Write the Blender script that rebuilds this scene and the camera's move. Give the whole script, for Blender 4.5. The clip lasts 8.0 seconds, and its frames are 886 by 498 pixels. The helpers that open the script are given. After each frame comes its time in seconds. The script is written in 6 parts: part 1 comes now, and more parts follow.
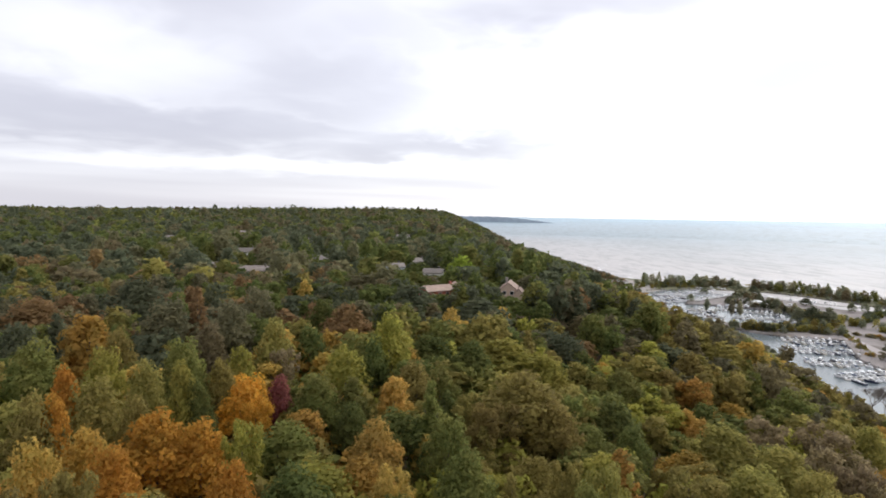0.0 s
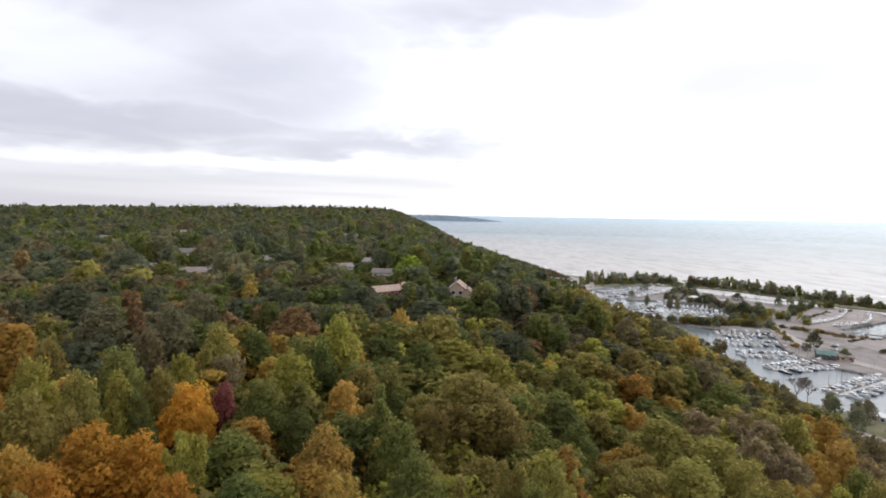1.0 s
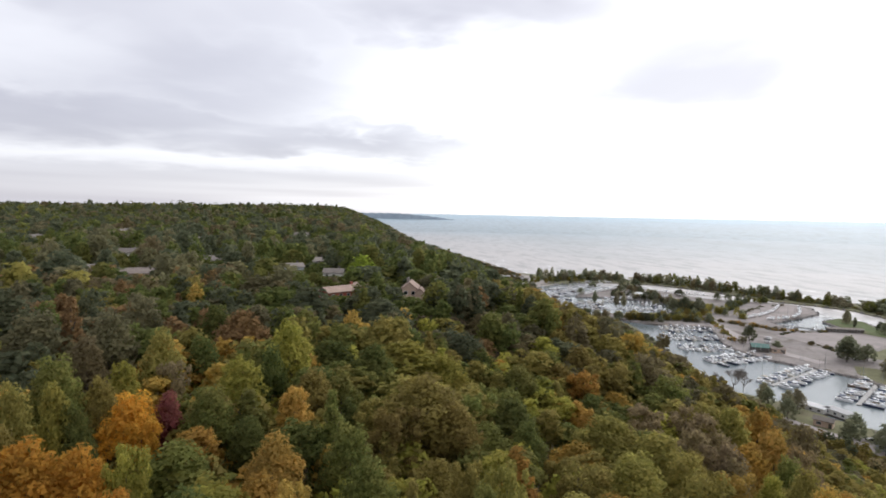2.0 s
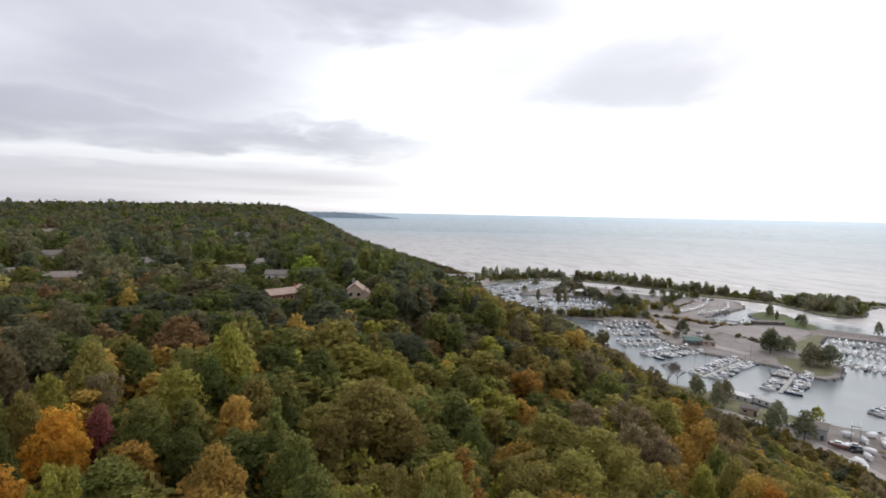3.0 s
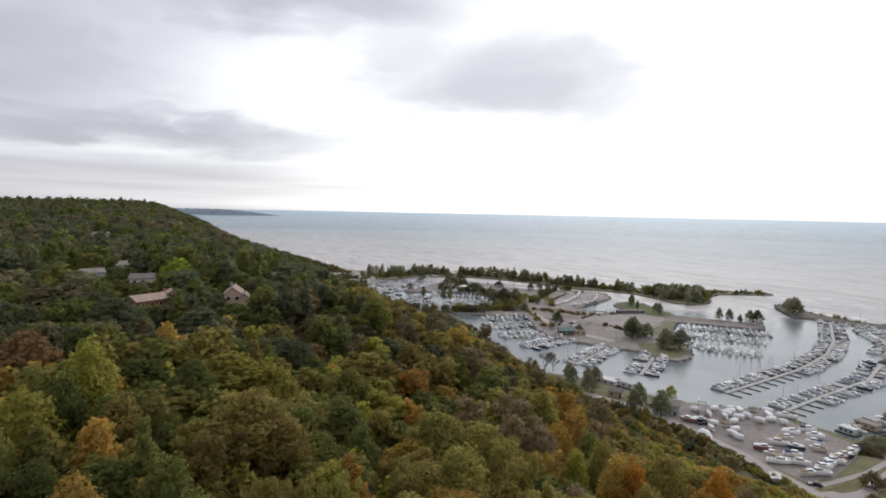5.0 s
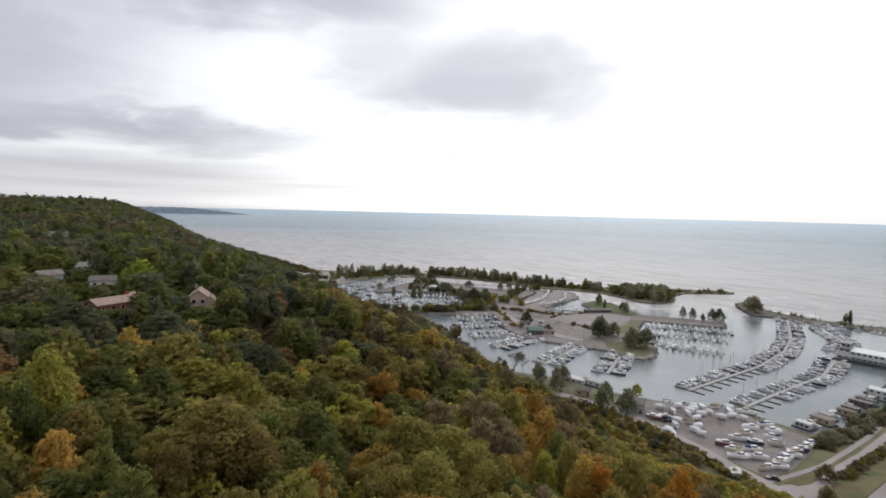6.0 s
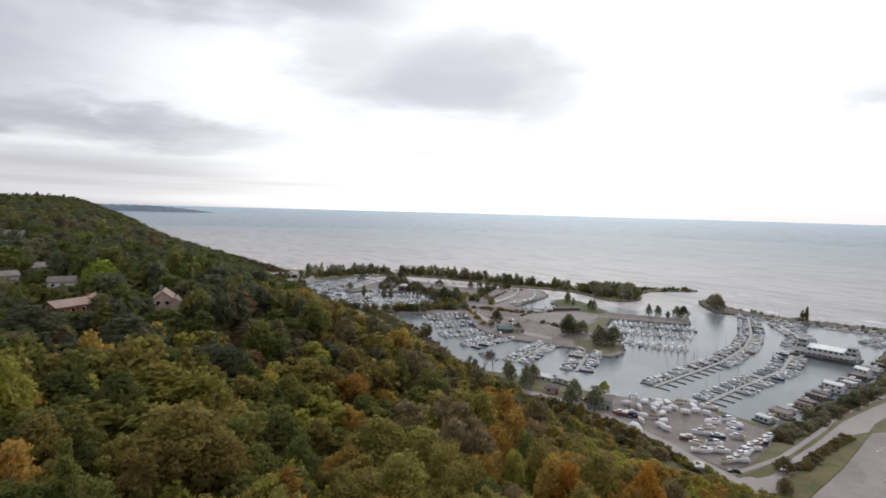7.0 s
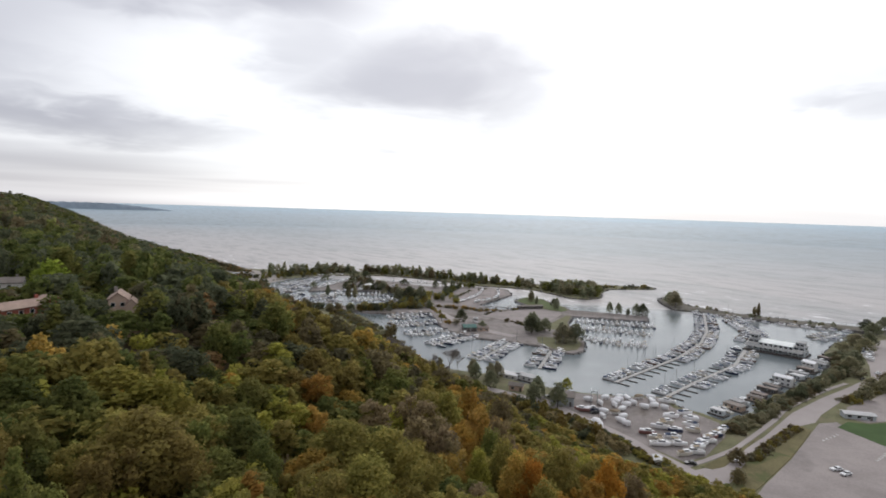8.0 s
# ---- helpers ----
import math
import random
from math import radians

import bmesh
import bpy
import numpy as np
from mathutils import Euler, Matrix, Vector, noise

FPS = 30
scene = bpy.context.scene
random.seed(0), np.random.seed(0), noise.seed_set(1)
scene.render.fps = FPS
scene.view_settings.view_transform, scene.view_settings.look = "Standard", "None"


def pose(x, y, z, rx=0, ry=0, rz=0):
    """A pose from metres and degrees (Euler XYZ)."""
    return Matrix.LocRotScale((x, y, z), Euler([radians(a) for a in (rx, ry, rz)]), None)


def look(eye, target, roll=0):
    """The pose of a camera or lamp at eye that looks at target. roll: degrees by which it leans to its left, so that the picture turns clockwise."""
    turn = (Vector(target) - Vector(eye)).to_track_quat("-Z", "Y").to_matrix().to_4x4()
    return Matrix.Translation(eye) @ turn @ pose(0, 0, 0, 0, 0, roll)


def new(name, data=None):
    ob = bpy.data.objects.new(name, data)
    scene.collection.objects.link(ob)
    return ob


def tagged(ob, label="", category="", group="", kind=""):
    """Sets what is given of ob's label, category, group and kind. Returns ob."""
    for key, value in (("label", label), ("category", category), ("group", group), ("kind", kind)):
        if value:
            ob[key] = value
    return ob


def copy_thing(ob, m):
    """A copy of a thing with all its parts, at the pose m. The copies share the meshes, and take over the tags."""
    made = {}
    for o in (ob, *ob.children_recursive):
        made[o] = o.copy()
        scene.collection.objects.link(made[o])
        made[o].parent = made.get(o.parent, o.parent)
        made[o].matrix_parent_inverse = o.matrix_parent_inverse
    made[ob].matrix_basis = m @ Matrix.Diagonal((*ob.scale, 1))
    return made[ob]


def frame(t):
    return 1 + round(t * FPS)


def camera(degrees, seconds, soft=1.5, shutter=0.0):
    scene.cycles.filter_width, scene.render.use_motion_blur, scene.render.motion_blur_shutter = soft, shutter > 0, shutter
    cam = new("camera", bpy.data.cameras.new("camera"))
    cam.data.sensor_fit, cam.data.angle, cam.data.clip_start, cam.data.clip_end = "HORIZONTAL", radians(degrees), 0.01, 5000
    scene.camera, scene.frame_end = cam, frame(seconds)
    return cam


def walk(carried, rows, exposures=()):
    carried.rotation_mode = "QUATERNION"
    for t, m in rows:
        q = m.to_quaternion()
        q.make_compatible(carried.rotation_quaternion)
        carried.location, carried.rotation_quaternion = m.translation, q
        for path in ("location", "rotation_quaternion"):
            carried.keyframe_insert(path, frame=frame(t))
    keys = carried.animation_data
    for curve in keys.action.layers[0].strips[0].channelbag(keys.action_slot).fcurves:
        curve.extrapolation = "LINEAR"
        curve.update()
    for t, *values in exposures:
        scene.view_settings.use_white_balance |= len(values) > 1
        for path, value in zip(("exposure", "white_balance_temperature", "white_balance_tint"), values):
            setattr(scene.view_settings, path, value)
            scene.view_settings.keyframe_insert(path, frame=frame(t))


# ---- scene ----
# Camera: a drone that hovers over a wooded bluff, climbs a little and turns towards the lake.
cam = camera(76.57, 8.0, soft=1.8)
PATH = (
    # seconds, x, y, z, pitch, roll, yaw
    (0.0, 0.08, 0.07, 90.00, -3.61, -0.76, -0.00),
    (0.5, 0.09, -0.04, 90.25, -3.65, -0.77, -2.53),
    (1.0, 0.10, -0.14, 90.57, -3.69, -0.82, -5.21),
    (1.5, 0.11, -0.23, 90.96, -3.75, -0.82, -7.98),
    (1.7, 0.12, -0.26, 91.12, -3.79, -0.89, -8.81),
    (2.8, 0.14, -0.43, 91.80, -3.85, -1.01, -14.21),
    (3.0, 0.14, -0.45, 91.98, -3.86, -1.00, -15.59),
    (3.5, 0.14, -0.52, 92.43, -3.88, -0.97, -19.43),
    (4.0, 0.14, -0.58, 92.56, -3.89, -1.02, -22.26),
    (4.5, 0.13, -0.63, 92.65, -3.92, -1.04, -24.67),
    (5.0, 0.12, -0.69, 92.92, -3.95, -1.14, -27.26),
    (5.2, 0.12, -0.71, 93.07, -3.93, -1.16, -27.91),
    (6.3, 0.07, -0.83, 94.10, -3.99, -1.43, -31.13),
    (6.5, 0.05, -0.85, 94.26, -4.01, -1.45, -31.68),
    (7.0, 0.02, -0.91, 94.30, -4.03, -1.54, -33.28),
    (7.5, -0.03, -0.97, 94.31, -4.02, -1.61, -35.04),
    (8.0, -0.08, -1.04, 94.50, -4.05, -1.73, -36.87),
)
walk(cam, [(t, pose(x, y, z, 90 + p, r, w)) for t, x, y, z, p, r, w in PATH],
     exposures=((0.0, 0.68), (1.5, 0.58), (3.5, 0.30), (5.0, 0.16), (8.0, 0.08)))


# ---------------------------------------------------------------- nodes
class Nodes:
    """Short calls for building a node tree."""

    def __init__(self, tree):
        self.t = tree
        tree.nodes.clear()

    def add(self, kind, inputs=None, **props):
        n = self.t.nodes.new(kind)
        if "operation" in props:
            n.operation = props.pop("operation")
        if "data_type" in props:
            n.data_type = props.pop("data_type")
        if "blend_type" in props:
            n.blend_type = props.pop("blend_type")
        if "noise_dimensions" in props:
            n.noise_dimensions = props.pop("noise_dimensions")
        if "feature" in props:
            n.feature = props.pop("feature")
        for key, v in (inputs or {}).items():
            self.set(n, key, v)
        return n

    def set(self, n, key, v):
        if isinstance(v, bpy.types.NodeSocket):
            self.t.links.new(v, n.inputs[key])
        else:
            n.inputs[key].default_value = v

    def math(self, op, a, b=0.0, c=None):
        n = self.add("ShaderNodeMath", {0: a, 1: b}, operation=op)
        if c is not None:
            self.set(n, 2, c)
        return n.outputs[0]

    def noise(self, vec, scale, detail=3.0, rough=0.55, dist=0.0):
        return self.add("ShaderNodeTexNoise", {"Vector": vec, "Scale": scale, "Detail": detail, "Roughness": rough,
                                               "Distortion": dist}).outputs["Fac"]

    def ramp(self, fac, lo, hi, a=0.0, b=1.0):
        n = self.add("ShaderNodeMapRange", {"Value": fac, "From Min": lo, "From Max": hi, "To Min": a, "To Max": b})
        n.interpolation_type = "SMOOTHSTEP"
        return n.outputs[0]

    def mix(self, fac, a, b, blend="MIX"):
        n = self.add("ShaderNodeMix", data_type="RGBA")
        n.blend_type = blend
        for i, v in ((0, fac), (6, a), (7, b)):
            if not isinstance(v, bpy.types.NodeSocket) and i > 0 and len(v) == 3:
                v = (*v, 1.0)
            self.set(n, i, v)
        return n.outputs[2]

    def link(self, a, b):
        self.t.links.new(a, b)


# ---------------------------------------------------------------- sky and sun
def build_sky():
    """Overcast sky: a pale layer of cloud with grey masses and streaks, thinner and brighter over the lake."""
    w = bpy.data.worlds.new("overcast_sky")
    scene.world = w
    w.use_nodes = True
    n = Nodes(w.node_tree)
    d = n.add("ShaderNodeTexCoord").outputs["Generated"]
    sep = n.add("ShaderNodeSeparateXYZ", {0: d})
    x, y, z = sep.outputs
    zc = n.math("MAXIMUM", z, 0.0)
    # cloud deck seen in perspective
    den = n.math("ADD", zc, 0.13)
    px, py = n.math("DIVIDE", x, den), n.math("DIVIDE", y, den)
    deck = n.add("ShaderNodeCombineXYZ", {0: px, 1: py, 2: 0.0}).outputs[0]
    big = n.noise(deck, 0.5, 2.0, 0.45, 0.3)
    fine = n.noise(deck, 1.2, 3.5, 0.5, 0.4)
    az = n.math("ARCTAN2", x, y)
    el = n.math("ARCSINE", z)
    wob = n.math("ADD", n.math("MULTIPLY", n.math("SUBTRACT", fine, 0.5), 0.26), n.math("MULTIPLY", n.math("SUBTRACT", n.noise(deck, 3.4, 3.0, 0.55, 0.5), 0.5), 0.10))

    def blob(a0, e0, ra, re, power):
        """A soft-edged cloud mass about an azimuth and height, in radians."""
        u = n.math("DIVIDE", n.math("SUBTRACT", n.math("ADD", az, wob), a0), ra)
        v = n.math("DIVIDE", n.math("SUBTRACT", n.math("ADD", el, n.math("MULTIPLY", wob, 0.6 * min(1.0, re / 0.07))), e0), re)
        r = n.math("SQRT", n.math("ADD", n.math("MULTIPLY", u, u), n.math("MULTIPLY", v, v)))
        return n.math("MULTIPLY", n.ramp(r, 1.3, 0.25), power)

    mass = n.math("ADD", n.math("MULTIPLY", big, 0.6), n.math("MULTIPLY", fine, 0.4))
    dark = n.math("MULTIPLY", n.ramp(mass, 0.36, 0.68), 0.62)
    # thinner and brighter towards the sun behind the lake
    dark = n.math("MULTIPLY", dark, n.ramp(n.math("ABSOLUTE", n.math("SUBTRACT", az, 0.75)), 1.1, 0.1, 1.0, 0.4))
    veil = n.ramp(az, 0.52, -0.38, 0.10, 0.80)
    for b in CLOUDS:
        dark = n.math("MAXIMUM", dark, n.math("MULTIPLY", blob(*[radians(k) for k in b[:4]], b[4]), n.ramp(fine, 0.25, 0.6, 0.72, 1.05)))
    streak_at = n.add("ShaderNodeCombineXYZ", {0: n.math("MULTIPLY", az, 1.5), 1: n.math("MULTIPLY", el, 30.0), 2: 0.0}).outputs[0]
    streak = n.ramp(n.noise(streak_at, 0.9, 2.5, 0.5, 0.3), 0.28, 0.68)
    low = n.math("MULTIPLY", n.ramp(el, 0.15, 0.05), n.ramp(az, 0.55, -0.05, 0.48, 1.0))
    dark = n.math("MAXIMUM", n.math("MULTIPLY", dark, n.ramp(el, 0.01, 0.095)), n.math("MULTIPLY", n.math("MULTIPLY", streak, low), 0.75))
    dark = n.math("ADD", veil, n.math("MULTIPLY", dark, n.math("SUBTRACT", 1.0, veil)))
    for b in BREAKS:
        dark = n.math("MULTIPLY", dark, n.math("SUBTRACT", 1.0, blob(*[radians(k) for k in b[:4]], b[4])))
    cloud = n.mix(dark, (1.12, 1.13, 1.15), (0.370, 0.366, 0.420))
    sky = n.add("ShaderNodeTexSky")
    sky.sky_type, sky.sun_disc = "NISHITA", False
    sky.sun_elevation, sky.sun_rotation = radians(38), radians(45)
    both = n.mix(1.0, cloud, n.mix(1.0, sky.outputs[0], (0.012, 0.012, 0.012), "MULTIPLY"), "ADD")
    bg = n.add("ShaderNodeBackground", {"Color": both, "Strength": SKY})
    n.link(bg.outputs[0], n.add("ShaderNodeOutputWorld").inputs[0])


SKY = 1.0
CLOUDS = (
    # azimuth, height, half width, half height (degrees), density
    (-30.0, 7.4, 34.0, 3.2, 0.92), (0.0, 6.4, 20.0, 2.6, 0.82), (-10.0, 12.4, 13.0, 5.0, 0.62), (-30.0, 20.5, 22.0, 4.2, 0.55), (-4.0, 17.5, 12.0, 4.0, 0.45),
    (14.0, 20.0, 21.0, 4.8, 0.86), (35.5, 12.4, 15.0, 7.0, 0.74), (24.0, 15.6, 12.0, 4.0, 0.50), (73.0, 9.7, 7.0, 2.2, 0.50), (40.0, 3.2, 26.0, 1.2, 0.26), (60.0, 22.0, 22.0, 5.0, 0.30),
)
BREAKS = ((-31.0, 14.0, 13.0, 3.8, 0.20), (9.0, 12.0, 8.0, 4.6, 0.36), (-16.0, 4.4, 26.0, 0.8, 0.24))
build_sky()
sun = new("sun", bpy.data.lights.new("sun", "SUN"))
sun.data.energy, sun.data.angle, sun.data.color = 0.7, radians(40), (1.0, 0.985, 0.97)
sun.matrix_world = look((260, 260, 290), (0, 0, 0))


# ---------------------------------------------------------------- materials
def material(name, colour, rough=0.8, vary=0.25, scale=0.5, fine=6.0, bump=0.3, spec=0.3, metal=0.0, second=None, second_at=(0.5, 0.62),
             per_object=0.0, distance=0.05):
    """A surface with broad stains, fine grain and relief; scale and fine are in cycles a metre."""
    m = bpy.data.materials.new(name)
    m.use_nodes = True
    n = Nodes(m.node_tree)
    at = n.add("ShaderNodeNewGeometry").outputs["Position"]
    a = n.noise(at, scale, 4.0, 0.6)
    b = n.noise(at, fine, 3.0, 0.6)
    both = n.math("ADD", n.math("MULTIPLY", a, 0.6), n.math("MULTIPLY", b, 0.4))
    lo, hi = [c * (1 - vary) for c in colour], [min(1, c * (1 + vary)) for c in colour]
    col = n.mix(n.ramp(both, 0.3, 0.7), lo, hi)
    if second:
        col = n.mix(n.ramp(n.noise(at, scale * 0.6, 5.0, 0.65, 0.6), *second_at), col, second)
    if per_object:
        r = n.add("ShaderNodeObjectInfo").outputs["Random"]
        f = n.ramp(r, 0.0, 1.0, 1 - per_object, 1 + per_object)
        hsv = n.add("ShaderNodeHueSaturation", {"Color": col, "Value": f})
        col = hsv.outputs[0]
    bsdf = n.add("ShaderNodeBsdfPrincipled", {"Base Color": col, "Roughness": rough, "Metallic": metal, "Specular IOR Level": spec})
    if bump:
        bp = n.add("ShaderNodeBump", {"Height": both, "Strength": bump, "Distance": distance})
        n.link(bp.outputs[0], bsdf.inputs["Normal"])
    n.link(bsdf.outputs[0], n.add("ShaderNodeOutputMaterial").inputs[0])
    return m


def foliage(name, colour, other, turn=0.5, rich=0.89):
    """Leaves of one species: hue wanders from tree to tree and from spray to spray."""
    m = bpy.data.materials.new(name)
    m.use_nodes = True
    n = Nodes(m.node_tree)
    geo = n.add("ShaderNodeNewGeometry")
    at = geo.outputs["Position"]
    spray = geo.outputs["Random Per Island"]
    tree = n.noise(at, 0.13, 1.0, 0.5)
    patch = n.noise(at, 0.40, 3.0, 0.65)
    mixed = n.math("ADD", n.math("MULTIPLY", tree, 0.5), n.math("ADD", n.math("MULTIPLY", patch, 0.3), n.math("MULTIPLY", spray, 0.2)))
    col = n.mix(n.ramp(mixed, 0.36, 0.64), colour, other)
    turned = n.ramp(n.noise(at, 0.21, 3.0, 0.65), 0.44, 0.66, 0.0, turn)
    col = n.mix(turned, col, (0.215, 0.160, 0.034))
    one = n.add("ShaderNodeObjectInfo").outputs["Random"]
    val = n.math("MULTIPLY", n.ramp(spray, 0.0, 1.0, 0.85, 1.16), n.ramp(one, 0.0, 1.0, 0.88, 1.12))
    hsv = n.add("ShaderNodeHueSaturation", {"Hue": n.ramp(one, 0.0, 1.0, 0.492, 0.508), "Saturation": rich, "Color": col, "Value": n.math("MULTIPLY", val, 1.24)})
    bsdf = n.add("ShaderNodeBsdfPrincipled", {"Base Color": hsv.outputs[0], "Roughness": 0.75, "Specular IOR Level": 0.08})
    tr = n.add("ShaderNodeBsdfTranslucent", {"Color": hsv.outputs[0]})
    sh = n.add("ShaderNodeMixShader", {0: 0.58, 1: bsdf.outputs[0], 2: tr.outputs[0]})
    n.link(sh.outputs[0], n.add("ShaderNodeOutputMaterial").inputs[0])
    return m


def water_material():
    """Silty lake water: paler and foamy at the shore, grey-green further out, bluer far from the eye, ruffled by wind;
    calm in the harbour.
    """
    m = bpy.data.materials.new("lake_water")
    m.use_nodes = True
    n = Nodes(m.node_tree)
    at = n.add("ShaderNodeNewGeometry").outputs["Position"]
    x, y, z = n.add("ShaderNodeSeparateXYZ", {0: at}).outputs
    # distance out from the shore, across the breakwater
    out = n.math("SUBTRACT", n.math("ADD", n.math("MULTIPLY", x, 0.88), n.math("MULTIPLY", y, 0.47)), 620.0)
    east = n.math("SUBTRACT", x, 265.0)
    shore = n.math("MINIMUM", n.math("MAXIMUM", out, n.ramp(y, 640.0, 760.0, -900.0, 0.0)), 4000.0)
    shore = n.math("MAXIMUM", shore, n.math("SUBTRACT", n.math("MULTIPLY", east, n.ramp(y, 690.0, 800.0)), n.ramp(y, 690.0, 800.0, 900.0, 0.0)))
    shore = n.math("ADD", shore, n.math("MULTIPLY", n.math("SUBTRACT", n.noise(at, 0.004, 4.0, 0.6), 0.5), 300.0))
    open_lake = n.ramp(shore, -60.0, 40.0)
    lake_col = n.mix(n.ramp(shore, 0.0, 1200.0), (0.425, 0.394, 0.380), (0.285, 0.326, 0.348))
    # blue grows with distance from the eye, past 1.9 km
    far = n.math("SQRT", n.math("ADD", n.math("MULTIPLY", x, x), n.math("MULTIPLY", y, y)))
    lake_col = n.mix(n.ramp(far, 1900.0, 4000.0), lake_col, (0.300, 0.455, 0.550))
    band = n.noise(n.add("ShaderNodeMapping", {"Vector": at, "Rotation": (0, 0, 0.5), "Scale": (0.004, 0.0012, 1)}).outputs[0], 1.0, 4.0, 0.6)
    lake_col = n.mix(n.math("MULTIPLY", n.ramp(band, 0.45, 0.65), 0.35), lake_col, (0.225, 0.250, 0.258))
    harbour = n.mix(n.ramp(n.noise(at, 0.012, 3.0), 0.4, 0.65), (0.142, 0.168, 0.176), (0.178, 0.203, 0.211))
    col = n.mix(open_lake, harbour, lake_col)
    # breaking crests
    wave_at = n.add("ShaderNodeMapping", {"Vector": at, "Rotation": (0, 0, 0.45), "Scale": (0.10, 0.028, 1)}).outputs[0]
    crest = n.noise(wave_at, 1.0, 5.0, 0.72, 0.3)
    near = n.ramp(shore, 380.0, 0.0, 0.0, 0.095)
    foam = n.math("MULTIPLY", n.ramp(n.math("ADD", crest, near), 0.672, 0.73), open_lake)
    col = n.mix(foam, col, (0.75, 0.75, 0.75))
    # shade in the wave troughs, painted into the colour besides the bump
    trough = n.noise(wave_at, 0.45, 5.0, 0.7, 0.4)
    col = n.mix(n.math("MULTIPLY", n.ramp(trough, 0.48, 0.62), n.math("MULTIPLY", open_lake, 0.45)), col, (0.135, 0.140, 0.140))
    bsdf = n.add("ShaderNodeBsdfPrincipled", {"Base Color": col, "Roughness": n.ramp(open_lake, 0.0, 1.0, 0.10, 0.42), "IOR": 1.333})
    h1 = n.noise(n.add("ShaderNodeMapping", {"Vector": at, "Rotation": (0, 0, 0.45), "Scale": (0.09, 0.03, 1)}).outputs[0], 1.0, 6.0, 0.65)
    h2 = n.noise(at, 1.1, 3.0, 0.6)
    hh = n.math("ADD", n.math("MULTIPLY", n.math("MULTIPLY", h1, open_lake), 3.2), n.math("MULTIPLY", h2, 0.12))
    bp = n.add("ShaderNodeBump", {"Height": hh, "Strength": 0.6, "Distance": 1.0})
    n.link(bp.outputs[0], bsdf.inputs["Normal"])
    n.link(bsdf.outputs[0], n.add("ShaderNodeOutputMaterial").inputs[0])
    return m


LEAF = {
    # dull kinds: the greying of distance haze is mixed into the leaf colour
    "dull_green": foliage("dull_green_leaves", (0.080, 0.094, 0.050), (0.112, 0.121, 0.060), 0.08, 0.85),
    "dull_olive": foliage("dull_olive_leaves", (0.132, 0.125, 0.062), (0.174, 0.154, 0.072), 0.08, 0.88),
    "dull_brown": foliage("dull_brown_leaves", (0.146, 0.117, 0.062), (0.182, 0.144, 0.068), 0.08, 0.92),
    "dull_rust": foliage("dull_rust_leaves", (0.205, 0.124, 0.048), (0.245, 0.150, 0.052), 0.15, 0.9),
    # pale kinds: haze over the harbour is put in by lightening the leaf colour
    "pale_green": foliage("grey_green_leaves", (0.165, 0.180, 0.100), (0.210, 0.215, 0.120), 0.10, 0.85),
    "pale_olive": foliage("grey_olive_leaves", (0.215, 0.200, 0.112), (0.262, 0.232, 0.126), 0.12, 0.85),
    "dark_green": foliage("dark_green_leaves", (0.082, 0.102, 0.028), (0.122, 0.134, 0.036), 0.15, 0.95),
    "green": foliage("green_leaves", (0.116, 0.136, 0.028), (0.180, 0.182, 0.036), 0.3),
    "olive": foliage("olive_leaves", (0.210, 0.190, 0.036), (0.284, 0.234, 0.042), 0.32),
    "lime": foliage("yellow_green_leaves", (0.232, 0.226, 0.026), (0.305, 0.268, 0.030), 0.28),
    "fresh": foliage("fresh_green_leaves", (0.185, 0.235, 0.026), (0.250, 0.285, 0.030), 0.1, 0.95),
    "ochre": foliage("ochre_leaves", (0.345, 0.225, 0.026), (0.440, 0.250, 0.028)),
    "orange": foliage("orange_leaves", (0.520, 0.235, 0.016), (0.560, 0.300, 0.020), 0.25, 0.95),
    "rust": foliage("rust_leaves", (0.285, 0.160, 0.032), (0.365, 0.205, 0.034), 0.5, 0.95),
    "brown": foliage("brown_leaves", (0.172, 0.130, 0.036), (0.222, 0.172, 0.042), 0.3, 0.93),
    "amber": foliage("amber_leaves", (0.385, 0.182, 0.020), (0.440, 0.225, 0.024), 0.3, 0.96),
    "red": foliage("dark_red_leaves", (0.235, 0.068, 0.058), (0.295, 0.100, 0.068), 0.1),
    "grey": foliage("thin_grey_twigs", (0.225, 0.170, 0.088), (0.262, 0.200, 0.092), 0.3),
}
BARK = material("bark", (0.12, 0.10, 0.085), 0.9, 0.3, 2.0, 18.0, 0.6)
SOIL = material("leaf_litter", (0.125, 0.090, 0.048), 0.95, 0.4, 0.15, 2.0, 0.6, second=(0.055, 0.065, 0.025), distance=0.3)
SAND = material("beach_sand", (0.31, 0.28, 0.25), 0.95, 0.12, 0.05, 1.0, 0.2)
WATER = water_material()


# ---------------------------------------------------------------- lie of the land
def between(v, knots, values):
    return np.interp(v, knots, values)


def far_fold(v):
    """Beyond 2.5 km distances are drawn together towards the eye, so that the far shore lies within reach; directions stay."""
    eye = np.array((0.0, 0.0, 90.0))
    d = v - eye
    far = np.hypot(d[:, 0], d[:, 1])
    k = np.where(far > 2500, (2500 + (far - 2500) * 0.151) / np.maximum(far, 1), 1.0)
    return eye + d * k[:, None]


def toe_of(y):
    return between(y, (-400, 60, 82, 102, 125, 150, 240, 360, 460, 667, 800, 982, 1049, 1126, 1226, 1503, 1934, 3262, 5100), (200, 184, 182, 172, 170, 173, 165, 183, 196, 208, 222, 228, 215, 196, 187, 204, 207, 242, 278))


